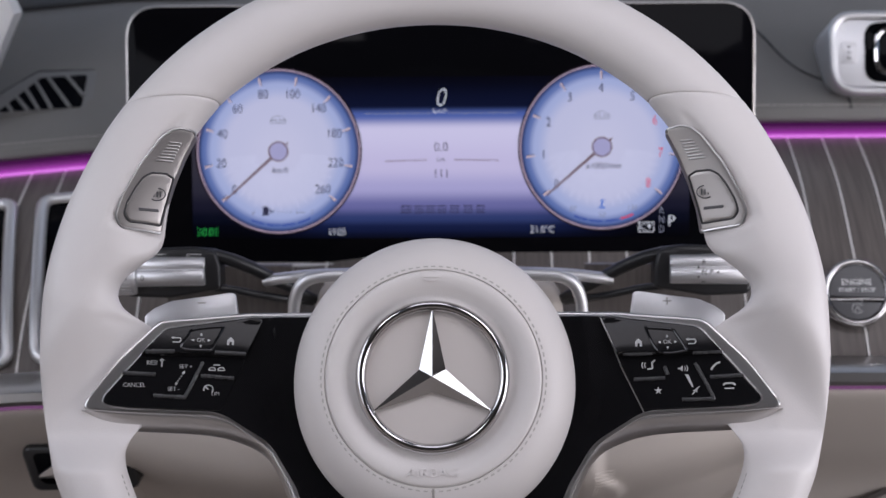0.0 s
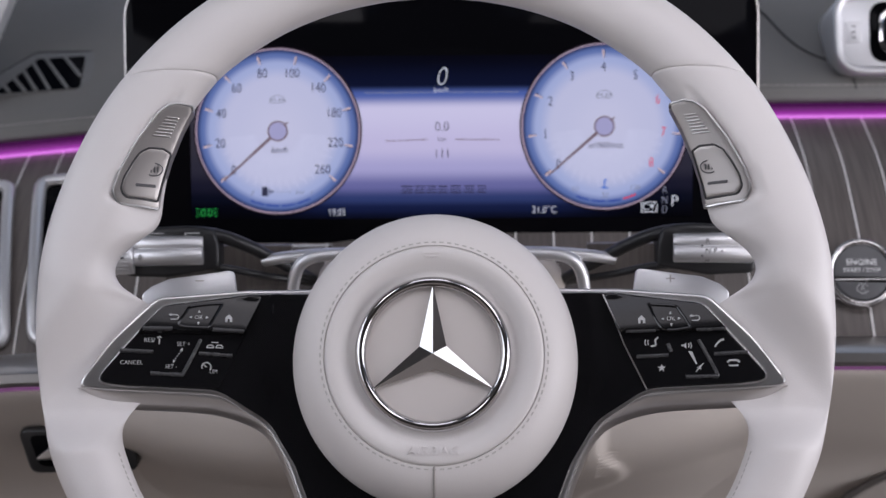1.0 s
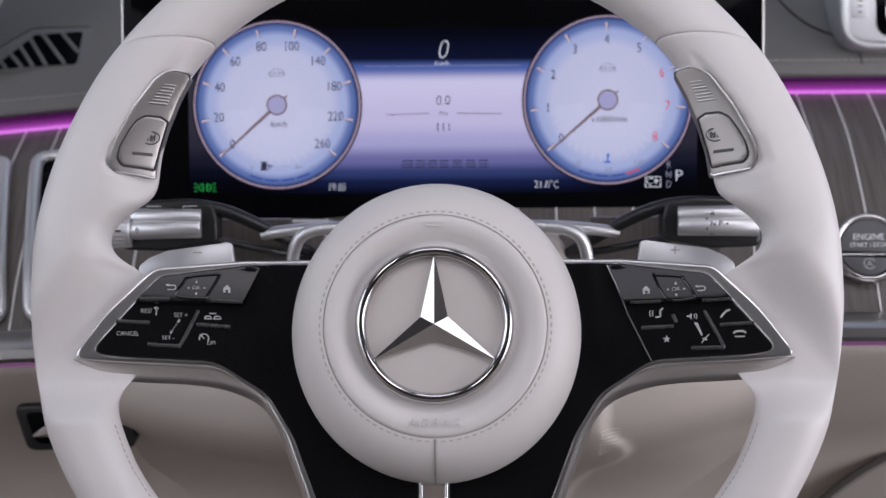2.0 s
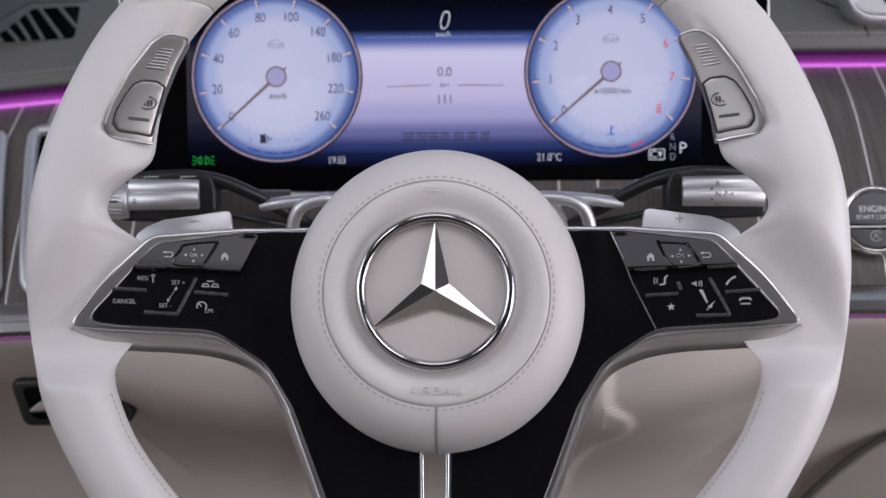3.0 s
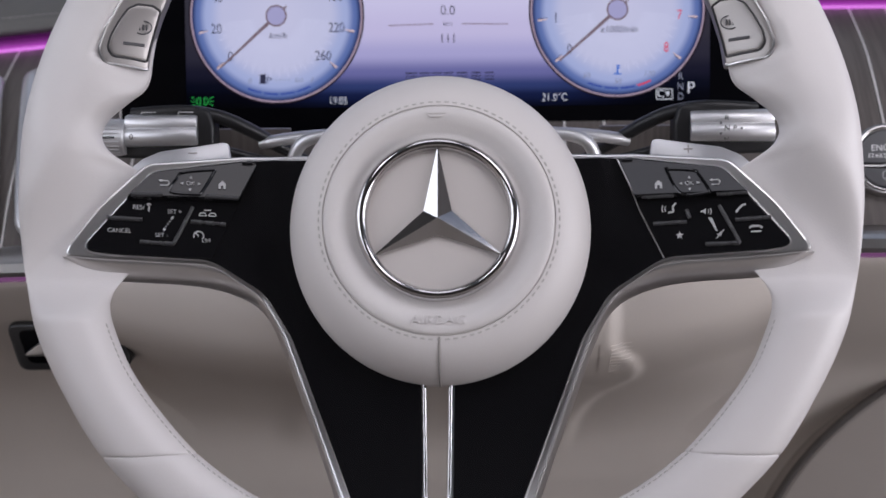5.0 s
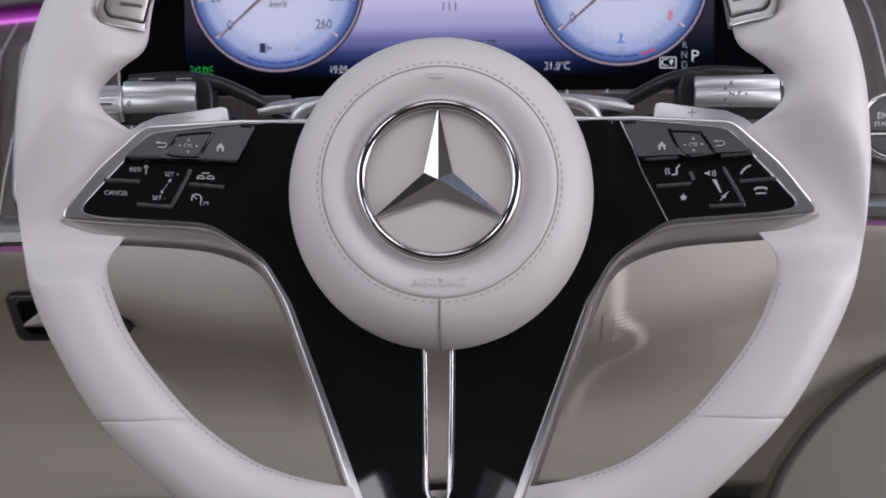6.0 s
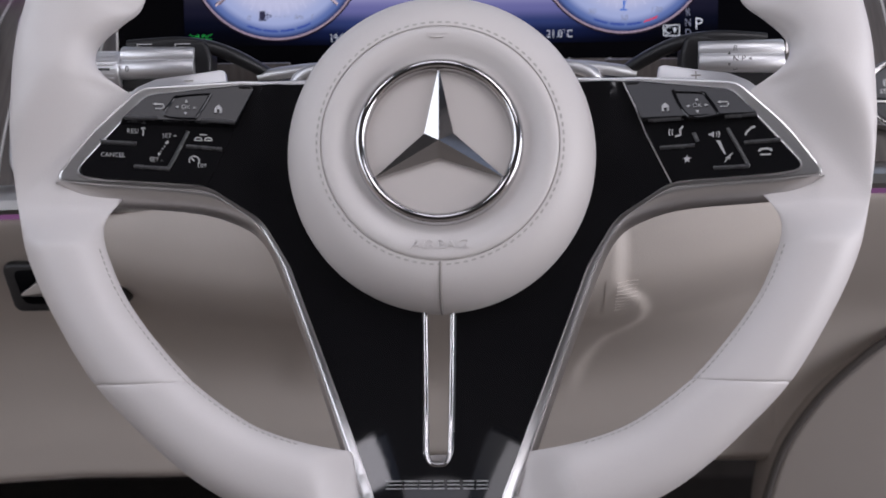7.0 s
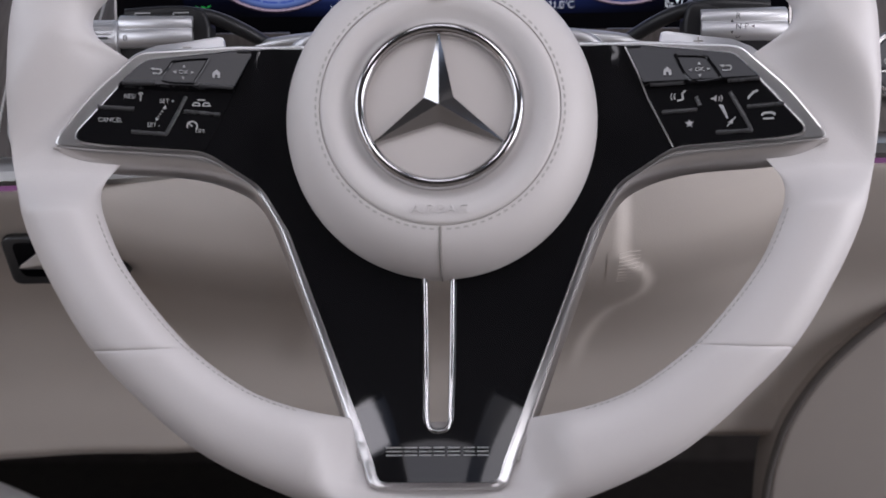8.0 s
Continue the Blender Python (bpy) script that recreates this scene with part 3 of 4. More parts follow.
def reach(table, q):
    """A radius of the rim, in metres, at q degrees above the horizontal."""
    total = 0.0
    for k in (-1.2, -0.6, 0.0, 0.6, 1.2):
        total += float(np.interp(q + k, [a for a, _ in table], [r for _, r in table]))
    return total / 5000


def rim_ring(s, q, squash=1.0, n=72):
    """One cross-section of the rim on side s (1 right, -1 left)."""
    out = []
    skew = 5.2 * math.exp(-((q - 43) / 16) ** 2) - 4.4 * math.exp(-((q + 43.4) / 14) ** 2)
    for j in range(n):
        a = 2 * math.pi * j / n
        c, d = math.cos(a), math.sin(a)
        c = math.copysign(abs(c) ** 0.86, c)
        d = math.copysign(abs(d) ** 0.9, d)
        qq = max(-90.0, min(90.0, q - skew * c)) if abs(q) < 89.9 else q
        ro, ri = reach(OUTER, qq), reach(INNER, qq)
        mid, half = (ro + ri) / 2, (ro - ri) / 2
        r = mid + half * c * squash
        deep = 0.0155 - 0.010 * smooth01((-c - 0.1) / 0.9) * smooth01((half - 0.018) / 0.01)
        web = smooth01((half - 0.0225) / 0.005) * smooth01(-c + 0.2)
        z = -0.0115 + deep * d * squash - 0.004 * web
        # the leather lies low where the spokes' frames cover it
        px, py = -r * math.cos(radians(qq)), CY + r * math.sin(radians(qq))
        inward = (px + 0.170) * 0.716 - (py + 0.012) * 0.698
        side = smooth01((inward + 0.034) / 0.031) * smooth01((py + 0.046) / 0.022) if abs(qq) < 30 else 0.0
        seat = smooth01((qq - 20.0) / 2) * smooth01((43.5 - qq) / 2) * smooth01((0.1672 - r) / 0.0014)
        z = z + (min(z, switch_seat(CX + r * math.cos(radians(qq)), py) - 0.0016) - z) * seat
        foot = smooth01((0.054 - abs(r * math.cos(radians(qq)))) / 0.022) if qq < -60 else 0.0
        z = z + (min(z, dish(px, py) - 0.0040) - z) * side
        z = z + (min(z, dish(0, py) - 0.0054) - z) * foot * smooth01((0.191 - r) / 0.011)
        out.append((CX + s * r * math.cos(radians(qq)), CY + r * math.sin(radians(qq)), z))
    return out


def rim_section(name, stations, label):
    rows = []
    last = len(stations) - 1
    for i, (s, q) in enumerate(stations):
        edge = min(i, last - i)
        rows.append(rim_ring(s, q, (0.955, 0.985, 0.997)[edge] if edge < 3 else 1.0))
    bm = surface(rows, closed_v=True, caps=True)
    return part(name, bm, WHITE, wheel, label, 60)


def span(q0, q1, n):
    end = [0.0, 0.12, 0.35]
    lo = [q0 + e for e in end]
    hi = [q1 - e for e in reversed(end)]
    mid = [q0 + 0.35 + (q1 - q0 - 0.7) * i / n for i in range(1, n)]
    return lo + mid + hi


up = span(43.5, 90.0, 34)[:-3] + [89.0]
rim_section("rim_top", [(1, q) for q in up] + [(-1, q) for q in reversed(up)], "smooth white leather upper rim")
down = [-q for q in span(43.4, 90.0, 34)[:-3]] + [-89.0]
rim_section("rim_bottom", [(1, q) for q in down] + [(-1, q) for q in reversed(down)], "smooth white leather lower rim")
for s in (1, -1):
    rim_section("grip", [(s, q) for q in span(-43.4, 43.5, 150)], "white leather grip with a thumb rest")
stitches = []
for s in (1, -1):
    for i in range(64):
        q = -87 + i * 1.05
        if q > -22 or reach(INNER, q) * math.cos(radians(q)) < 0.060:
            continue
        r = reach(INNER, q) + 0.0012
        x, y = CX + s * r * math.cos(radians(q)), CY + r * math.sin(radians(q))
        t = radians(q + 90) if s > 0 else radians(90 - q)
        dx, dy = 0.0009 * math.cos(t), 0.0009 * math.sin(t)
        stitches.append(plate([(x - dx - dy * .2, y - dy + dx * .2), (x + dx - dy * .2, y + dy + dx * .2), (x + dx + dy * .2, y + dy - dx * .2), (x - dx + dy * .2, y - dy - dx * .2)], -0.0040, 0.0012, 0))
tagged(part("rim_stitching", joined(stitches), THREAD, wheel, "fine grey stitches along the rim"), kind="stuff")

# airbag cover and emblem
HX, HY = 0.0015, -0.0004
cover = part("airbag_cover", lathe([(0.0, -0.0035), (0.0366, -0.0035), (0.0385, -0.0040), (0.0405, -0.0030), (0.0435, -0.0005), (0.0475, 0.0012), (0.0502, 0.0009), (0.0513, 0.0005), (0.0517, -0.0008), (0.0521, 0.0002), (0.0550, -0.0004), (0.0585, -0.0022), (0.0630, -0.0066), (0.0665, -0.0126), (0.0685, -0.0190), (0.0690, -0.0260), (0.0680, -0.034), (0.064, -0.038)], 128, HX, HY), HUBLEATHER, wheel, "round white leather airbag cover", 70)
for v in cover.data.vertices:
    v.co.y = HY + (v.co.y - HY) * (1 + 0.04 * smooth01((math.hypot(v.co.x - HX, v.co.y - HY) - 0.050) / 0.012)) - 0.0006 * smooth01((math.hypot(v.co.x - HX, v.co.y - HY) - 0.055) / 0.01)


def dome(x, y):
    """Height of the airbag cover's skin."""
    return float(np.interp(math.hypot(x - HX, y - HY), [0.0405, 0.0435, 0.0475, 0.0502, 0.0511], [-0.0030, -0.0005, 0.0012, 0.0009, 0.0004]))


loop = []
for i in range(92):
    a = 2 * math.pi * i / 92
    loop.append(wedge(a, 0.0532, 0.0539, 0.0010, 0.0010, 0.0005))
sew = part("cover_stitching", joined(loop), THREAD, cover, "ring of grey stitches")
tagged(sew, kind="stuff")
sew.location = (HX, HY, -0.0004)
seam = [(HX, HY - r, z) for r, z in ((0.0522, 0.0001), (0.0560, -0.0005), (0.0608, -0.0021), (0.0660, -0.0065), (0.0697, -0.0125), (0.0718, -0.0190), (0.0722, -0.026))]
part("cover_seam", tube(seam, 0.00055, 8), CREASE, cover, "dark vertical seam")
lettering("airbag_word", "AIRBAG", 0.0060, (0.0013, -0.0454, 0.0004), HUBLEATHER, cover, depth=0.0004, squeeze=1.2, bend=dome, thin=0.0, label="raised lettering in the leather")
part("cover_mark", joined([bar(-0.004, 0.0478, 0.005, 0.0478, 0.0005, 0.0016, 0.0008), bar(-0.0022, 0.0462, 0.0032, 0.0462, 0.0005, 0.0016, 0.0008), bar(-0.004, 0.0478, -0.0022, 0.0462, 0.0005, 0.0016, 0.0008)]), HUBLEATHER, cover)
ring = part("emblem_ring", lathe([(0.0316, -0.004)] + [(0.0342 - 0.0026 * math.cos(radians(a)), -0.0014 + 0.0034 * math.sin(radians(a))) for a in range(0, 181, 12)] + [(0.0368, -0.004)], 128), CHROME, wheel, "polished chrome ring", 70)
ring.location = (0.0010, 0.0, 0.0)
part("emblem_ground", lathe([(0.0, -0.0030), (0.0324, -0.0030), (0.0324, -0.0040)], 96), DISC, ring, "plain grey emblem ground")
star = bmesh.new()
top = star.verts.new((0, 0, 0.0022))
tips, folds = [], []
for k in range(3):
    a = radians(90 + 120 * k)
    tips.append((star.verts.new((0.0330 * math.cos(a), 0.0330 * math.sin(a), -0.0006)), star.verts.new((0.0330 * math.cos(a), 0.0330 * math.sin(a), -0.0035))))
    b = a + radians(60)
    folds.append((star.verts.new((0.0073 * math.cos(b), 0.0073 * math.sin(b), -0.0012)), star.verts.new((0.0073 * math.cos(b), 0.0068 * math.sin(b), -0.0035))))
for k in range(3):
    for f in (folds[k], folds[k - 1]):
        star.faces.new((top, tips[k][0], f[0]))
        star.faces.new((tips[k][0], tips[k][1], f[1], f[0]))
part("emblem_star", star, CHROME, ring, "faceted chrome three-armed star", 5)


# spokes
def mirrored(half):
    return half + [(-x, y, r) for x, y, r in reversed(half)]


BODY = mirrored([(-8.5, 33.5, 0), (-61, 34.5, 6), (-90, 34.0, 20), (-133, 29.6, 12), (-153.6, 8.8, 80), (-169.9, -14.6, 4), (-150, -16.0, 30), (-102.5, -17.6, 22), (-81, -31.5, 24), (-70, -50, 30), (-32.5, -152, 4), (-28.6, -163.2, 7)])
BODY = BODY + [(6.2, -60, 0), (4.7, -137, 5), (-4.7, -137, 5), (-6.2, -60, 0)]
part("spoke_trim", plate(rounded(BODY), 0.0, 0.017, 0.0014, 0.007, dish, 3), SILVER, wheel, "satin silver spoke frame", 14)
FACE = mirrored([(-9.5, 31, 0), (-61, 32.0, 5), (-89, 31.6, 18), (-130.0, 25.4, 10), (-160.9, -11.8, 4), (-146, -13.6, 30), (-103, -15.2, 22), (-78.5, -30.5, 24), (-66, -51, 30), (-28.0, -151, 4), (-25.2, -160.4, 5)])
EDGELINE = []
corners = rounded(FACE, 8)
for (x0, y0), (x1, y1) in zip(corners, corners[1:] + corners[:1]):
    n = max(1, int(math.dist((x0, y0), (x1, y1)) / 0.003))
    EDGELINE += [(x0 + (x1 - x0) * k / n, y0 + (y1 - y0) * k / n) for k in range(n)]
part("inlay_edge", tube([(x, y, dish(x, y) + 0.0009) for x, y in EDGELINE], 0.0005, 6, closed=True), SILVER, wheel, "fine bright line round the black inlay")
FACE = FACE + [(7.6, -60, 0), (6.4, -138, 6), (-6.4, -138, 6), (-7.6, -60, 0)]


def ridged(x, y):
    """As dish, with a soft upright ridge between the hub and each pad."""
    mid = 0.0785 - 0.0035 * (y / 0.03) ** 2
    return dish(x, y) + 0.0016 * math.exp(-((abs(x) - mid) / 0.0050) ** 2) * smooth01((y + 0.026) / 0.025)


part("spoke_face", plate(rounded(FACE), 0.0014, 0.004, 0.0003, 0.0027, ridged), PIANO, wheel, "glossy black spoke inlay", 12)
LOOPLINE = spline([(-0.0061, -0.062, 0), (-0.0056, -0.10, 0), (-0.0051, -0.128, 0), (-0.0047, -0.1350, 0), (-0.0025, -0.1385, 0), (0.0025, -0.1385, 0), (0.0047, -0.1350, 0), (0.0051, -0.128, 0), (0.0056, -0.10, 0), (0.0061, -0.062, 0)], 6)
part("slot_trim", tube([(p.x, p.y, dish(p.x, p.y) + 0.0008) for p in LOOPLINE], 0.0011, 10), CHROME, wheel, "bright chrome loop round the slot")
for i in range(7):
    w = (7.0, 5.6, 5.2, 4.8, 5.4, 4.8, 5.0)[i]
    x = (-18.6, -11.6, -5.4, 0.4, 6.6, 13.0, 18.8)[i]
    y = -0.1472
    part("name_bar", joined([bar((x - w / 2) / 1000, y + o, (x + w / 2) / 1000, y + o, 0.00045, 0.0024 + dish(x / 1000, y), 0.0006) for o in (-0.0016, 0.0, 0.0016)]), PRINT, wheel)
part("hub_core", lathe([(0.062, -0.024), (0.050, -0.045), (0.044, -0.075), (0.0, -0.076)], 64, HX, HY), SOFTBLACK, wheel, "black hub behind the airbag cover")
# sloping lower flank of the frame, under the pads and down the spokes
for s in (1, -1):
    line = spline([(-0.1685, -0.0146, 0), (-0.160, -0.0150, 0), (-0.140, -0.0162, 0), (-0.114, -0.0173, 0), (-0.099, -0.0200, 0), (-0.0848, -0.0285, 0), (-0.0755, -0.0400, 0), (-0.0680, -0.0560, 0), (-0.055, -0.0910, 0), (-0.043, -0.1245, 0), (-0.0335, -0.1510, 0)], 8)
    rows = []
    for k, p in enumerate(line):
        d = (line[min(k + 1, len(line) - 1)] - line[max(k - 1, 0)]).normalized()
        out = Vector((d.y, -d.x, 0)) if d.y < 0 or d.x > 0 else Vector((-d.y, d.x, 0))
        t = k / (len(line) - 1)
        w = 0.0003 + 0.0080 * smooth01(t / 0.16) - 0.0056 * smooth01((t - 0.36) / 0.25)
        rows.append([(s * (p.x + out.x * o * w), p.y + out.y * o * w, dish(p.x, p.y) + z) for o, z in ((-0.3, -0.0012), (0.0, -0.0006), (0.15, -0.0010), (0.55, -0.0032), (0.92, -0.0066), (1.0, -0.0095), (0.8, -0.0160))])
    part("trim_flank", surface(rows), FLANK, wheel, "sloping satin silver flank", 50)
# raised key panels
PANEL = [(82.5, 31.0, 2), (89, 31.0, 18), (129.5, 24.9, 10), (160.2, -11.4, 4), (146, -13.1, 30), (102.4, -14.6, 2), (92.3, 8, 60)]
for s in (1, -1):
    part("key_panel", plate(rounded([(s * x, y, r) for x, y, r in PANEL]), 0.0019, 0.004, 0.0003, 0.002, pad_dish), PIANO, wheel, "glossy black key panel", 14)


# thumb switches on the grips
for s in (-1, 1):
    def side(points):
        return rounded([(s * x, y, r) for x, y, r in points])

    edge_line = [(114.6, 120.6, 2), (121.5, 121.8, 4), (126, 120.8, 4), (131, 117.2, 8), (141, 103.5, 20), (149, 88.5, 12), (152.3, 78.5, 6), (150, 72.8, 4), (137.5, 72, 4), (132.2, 71.4, 1.5)]
    pod = part("thumb_switch", plate(side(edge_line + [(130.2, 83, 10), (126.5, 95, 20), (121, 108.5, 20)]), 0.0007, 0.007, 0.0005, 0.002, switch_seat), PEWTER, wheel, "brushed metal thumb switch panel", 25)
    part("switch_edge", tube([(x, y, switch_seat(x, y) + 0.0008) for x, y in side(edge_line)], 0.0006, 6), SILVER, pod, "fine bright edge")
    key_line = side([(125.8, 98, 1), (129, 100, 2), (135.5, 100, 4), (139.5, 97.6, 5), (143, 92.5, 10), (147, 85, 10), (148.4, 79.5, 4), (146.4, 76, 3), (138, 75.6, 4), (132.3, 75.1, 1), (130, 84, 8)])
    part("key_gap", tube([(x, y, switch_seat(x, y) + 0.0007) for x, y in key_line], 0.00055, 6, closed=True), SOFTBLACK, pod, "dark gap round the key")
    part("lower_key", plate([((x - s * 0.1375) * 0.955 + s * 0.1375, (y - 0.0875) * 0.955 + 0.0875) for x, y in key_line], 0.0011, 0.002, 0.0004, 0.002, switch_seat), PEWTER, pod, "", 25)
    for i in range(7):
        f = i / 6
        x0, x1, y = 125.8 - 4.0 * f, 133.7 - 6.4 * f, 105.8 + 8.8 * f
        part("rib", plate(side([(x0, y - 0.4, 0.3), (x1, y - 0.2, 0.3), (x1, y + 0.5, 0.3), (x0, y + 0.4, 0.3)]), 0.0013, 0.001, 0.0003, 0.004, switch_seat), SILVER, pod)
    part("key_mark", plate(side([(132.8, 81.4, 0.3), (141.6, 81.4, 0.3), (141.6, 82.7, 0.3), (132.8, 82.7, 0.3)]), 0.0018, 0.0006, 0, 0.004, switch_seat), DARKPRINT, pod)
    sign = []
    for i in range(14):
        a0, a1 = 2 * math.pi * i / 14, 2 * math.pi * (i + 1) / 14
        sign.append(bar(s * (0.1332 + 0.0040 * math.cos(a0)), 0.0897 + 0.0031 * math.sin(a0), s * (0.1332 + 0.0040 * math.cos(a1)), 0.0897 + 0.0031 * math.sin(a1), 0.0005, 0.0018 + switch_seat(s * 0.1332, 0.0897), 0.0005))
    for k in (-0.0016, 0.0, 0.0016):
        sign.append(bar(s * (0.1332 + k), 0.0884, s * (0.1332 + k), 0.0910, 0.0006, 0.0018 + switch_seat(s * 0.1332, 0.0897), 0.0005))
    part("key_sign", joined(sign), DARKPRINT, pod)

# shift paddles behind the pads
for s in (-1, 1):
    pts = [(151, 38.3, 3), (146, 42.4, 8), (137, 46.2, 10), (121.5, 48.2, 20), (106.5, 50.4, 1), (103.6, 49.8, 2), (101.5, 36, 2), (120, 28, 4), (150, 28, 4)]
    pad = part("shift_paddle", plate(rounded([(s * x, y, r) for x, y, r in pts]), -0.065, 0.004, 0.0012), BARREL, wheel, "satin silver shift paddle")
    part("paddle_sign", joined([bar(s * 0.121 - 0.0022, 0.0450, s * 0.121 + 0.0022, 0.0450, 0.0006, -0.0647, 0.0004)] + ([bar(s * 0.121, 0.0430, s * 0.121, 0.0470, 0.0006, -0.0647, 0.0004)] if s > 0 else [])), PEWTER, pad)


# keys on the pads: ridges, brackets and signs
def on_pad(points, w, name, mat, z=0.0024):
    pieces = []
    for k in range(len(points) - 1):
        (x0, y0), (x1, y1) = points[k], points[k + 1]
        b = bar(x0 / 1000, y0 / 1000, x1 / 1000, y1 / 1000, w / 1000, z, 0.0005)
        for v in b.verts:
            v.co.z += pad_dish(v.co.x, v.co.y)
        pieces.append(b)
    return part(name, joined(pieces), mat, wheel)


def ridge(points, w=2.0):
    path = [Vector((x / 1000, y / 1000, pad_dish(x / 1000, y / 1000) + 0.0020)) for x, y in points]
    if len(path) > 2:
        path = spline(path, 4)
    part("key_ridge", tube(path, w / 2000, 10, flat=1.0), RIDGE, wheel, "raised black ridge between keys")


for pts in ([(-137.9, 13.7), (-124.0, 13.9)], [(-105.2, 13.7), (-90.6, 13.1)], [(-149.1, 3.4), (-133.5, 2.9)], [(-112.3, 2.5), (-96.5, 1.5)],
            [(-134.5, -7.3), (-121.5, -7.9), (-118.9, -6.6), (-111.4, 9.2)], [(93.4, 12.4), (107.2, 12.5)], [(98.4, 0.2), (113.4, 0.6)],
            [(126.4, 12.4), (139.8, 12.6)], [(134.4, 0.7), (150.0, 1.3)], [(121.0, -9.9), (133.8, -9.8), (135.4, -8.4), (127.5, 7.6)], [(113.1, 6.2), (114.6, 2.3)]):
    ridge(pts, 1.9)
for c in ([(-120.8, 15.4), (-118.3, 22.0), (-115.6, 24.9), (-103.0, 26.6), (-102.3, 25.2), (-107.0, 15.4), (-108.4, 14.5)], [(104.7, 24.7), (106.0, 25.0), (116.5, 23.9), (118.9, 21.5), (123.0, 14.0), (122.0, 13.0), (110.5, 13.1)]):
    loop_pts = spline([(x / 1000, y / 1000, pad_dish(x / 1000, y / 1000) + 0.0019) for x, y in c], 5, closed=True)
    part("key_frame", tube(loop_pts, 0.0008, 8, closed=True), PIANO, wheel, "raised black frame round the centre key")
ZT = 0.0026
for words, size, x, y in (("RES/", 3.0, -135.3, 8.4), ("CANCEL", 2.85, -143.4, -2.5), ("SET +", 2.8, -119.4, 6.7), ("SET -", 2.8, -124.9, -4.2), ("LIM", 2.7, -105.1, -6.3), ("OK", 2.9, -112.1, 19.5), ("OK", 2.9, 114.4, 17.7)):
    lettering("key_word", words, size / 1000, (x / 1000, y / 1000, ZT - 0.0002), PRINT, wheel, squeeze=0.95, bend=pad_dish)


def solid(points, name="key_sign"):
    b = plate([(sum(q[0] for q in points) / len(points) / 1000 * 0.15 + p[0] / 1000 * 0.85, sum(q[1] for q in points) / len(points) / 1000 * 0.15 + p[1] / 1000 * 0.85) for p in points], ZT - 0.0001, 0.0004, 0)
    for v in b.verts:
        v.co.z += pad_dish(v.co.x, v.co.y)
    part(name, b, PRINT, wheel)


def arrow(x, y, a, size=1.0):
    solid([(x + size * math.cos(radians(a + k)), y + size * math.sin(radians(a + k))) for k in (0, 130, 230)])


for cx, cy in ((-112.1, 19.5), (114.4, 17.7)):
    for a, d in ((0, 3.8), (90, 2.9), (180, 3.8), (270, 2.9)):
        arrow(cx + d * math.cos(radians(a)), cy + d * math.sin(radians(a)), a)
for cx, cy in ((-98.0, 19.3), (100.7, 17.8)):
    solid([(cx - 1.9, cy - 2.2), (cx - 0.7, cy - 2.2), (cx - 0.7, cy - 0.4), (cx + 0.7, cy - 0.4), (cx + 0.7, cy - 2.2), (cx + 1.9, cy - 2.2), (cx + 1.9, cy + 0.6), (cx, cy + 2.5), (cx - 1.9, cy + 0.6)])
for cx, cy in ((-123.5, 19.8), (125.9, 18.0)):
    on_pad([(cx - 1.8, cy - 1.4), (cx + 1.2, cy - 1.4), (cx + 2.0, cy - 0.4), (cx + 1.4, cy + 0.8), (cx - 1.8, cy + 0.8)], 0.5, "key_sign", PRINT)
    arrow(cx - 2.0, cy + 0.8, 180, 1.1)
solid([(109.9 + r * math.cos(radians(90 + 36 * k)), -5.5 + r * math.sin(radians(90 + 36 * k))) for k, r in ((k, 2.3 if k % 2 == 0 else 0.95) for k in range(10))])
on_pad([(105.0, 5.0), (107.4, 5.4), (107.2, 8.0), (108.6, 9.4)], 0.8, "key_sign", PRINT)
on_pad([(104.0, 5.6), (103.6, 7.0), (104.0, 8.2)], 0.45, "key_sign", PRINT)
on_pad([(102.8, 5.4), (102.3, 7.0), (102.8, 8.4)], 0.45, "key_sign", PRINT)
solid([(119.2, 5.5), (120.4, 5.5), (121.8, 6.7), (121.8, 3.3), (120.4, 4.6), (119.2, 4.6)])
on_pad([(122.6, 4.0), (123.0, 5.0), (122.6, 6.0)], 0.4, "key_sign", PRINT)
on_pad([(123.6, 3.6), (124.1, 5.0), (123.6, 6.4)], 0.4, "key_sign", PRINT)
solid([(122.1, 2.8), (124.2, 2.5), (126.8, -4.5), (126.0, -4.7)])
solid([(126.0, -5.4), (127.0, -5.4), (128.4, -4.0), (128.4, -7.0), (127.0, -5.9), (126.0, -5.9)])
on_pad([(125.8, -7.6), (129.4, -3.6)], 0.45, "key_sign", PRINT)
on_pad([(135.0, 4.0), (135.6, 5.3), (137.6, 7.2), (139.2, 7.6)], 0.9, "key_sign", PRINT)
on_pad([(140.4, -3.5), (141.4, -2.5), (145.0, -2.5), (146.0, -3.5)], 0.9, "key_sign", PRINT)
on_pad([(141.0, -5.0), (145.4, -5.0)], 0.7, "key_sign", PRINT)
on_pad([(-130.8, 6.6), (-130.7, 9.2), (-131.7, 9.8), (-130.7, 10.4), (-129.8, 9.6)], 0.5, "key_sign", PRINT)
for k in range(4):
    on_pad([(-123.1 + k * 0.75, -0.4 + k * 1.15), (-122.9 + k * 0.75, 0.0 + k * 1.15)], 0.6, "key_sign", PRINT)
arrow(-120.2, 4.1, 70, 1.1)
arrow(-123.7, -1.6, 250, 1.1)
for dx in (-106.9, -102.6):
    on_pad([(dx - 1.7, 5.2), (dx - 1.0, 6.5), (dx + 1.0, 6.5), (dx + 1.7, 5.2), (dx - 1.7, 5.2)], 0.5, "key_sign", PRINT)
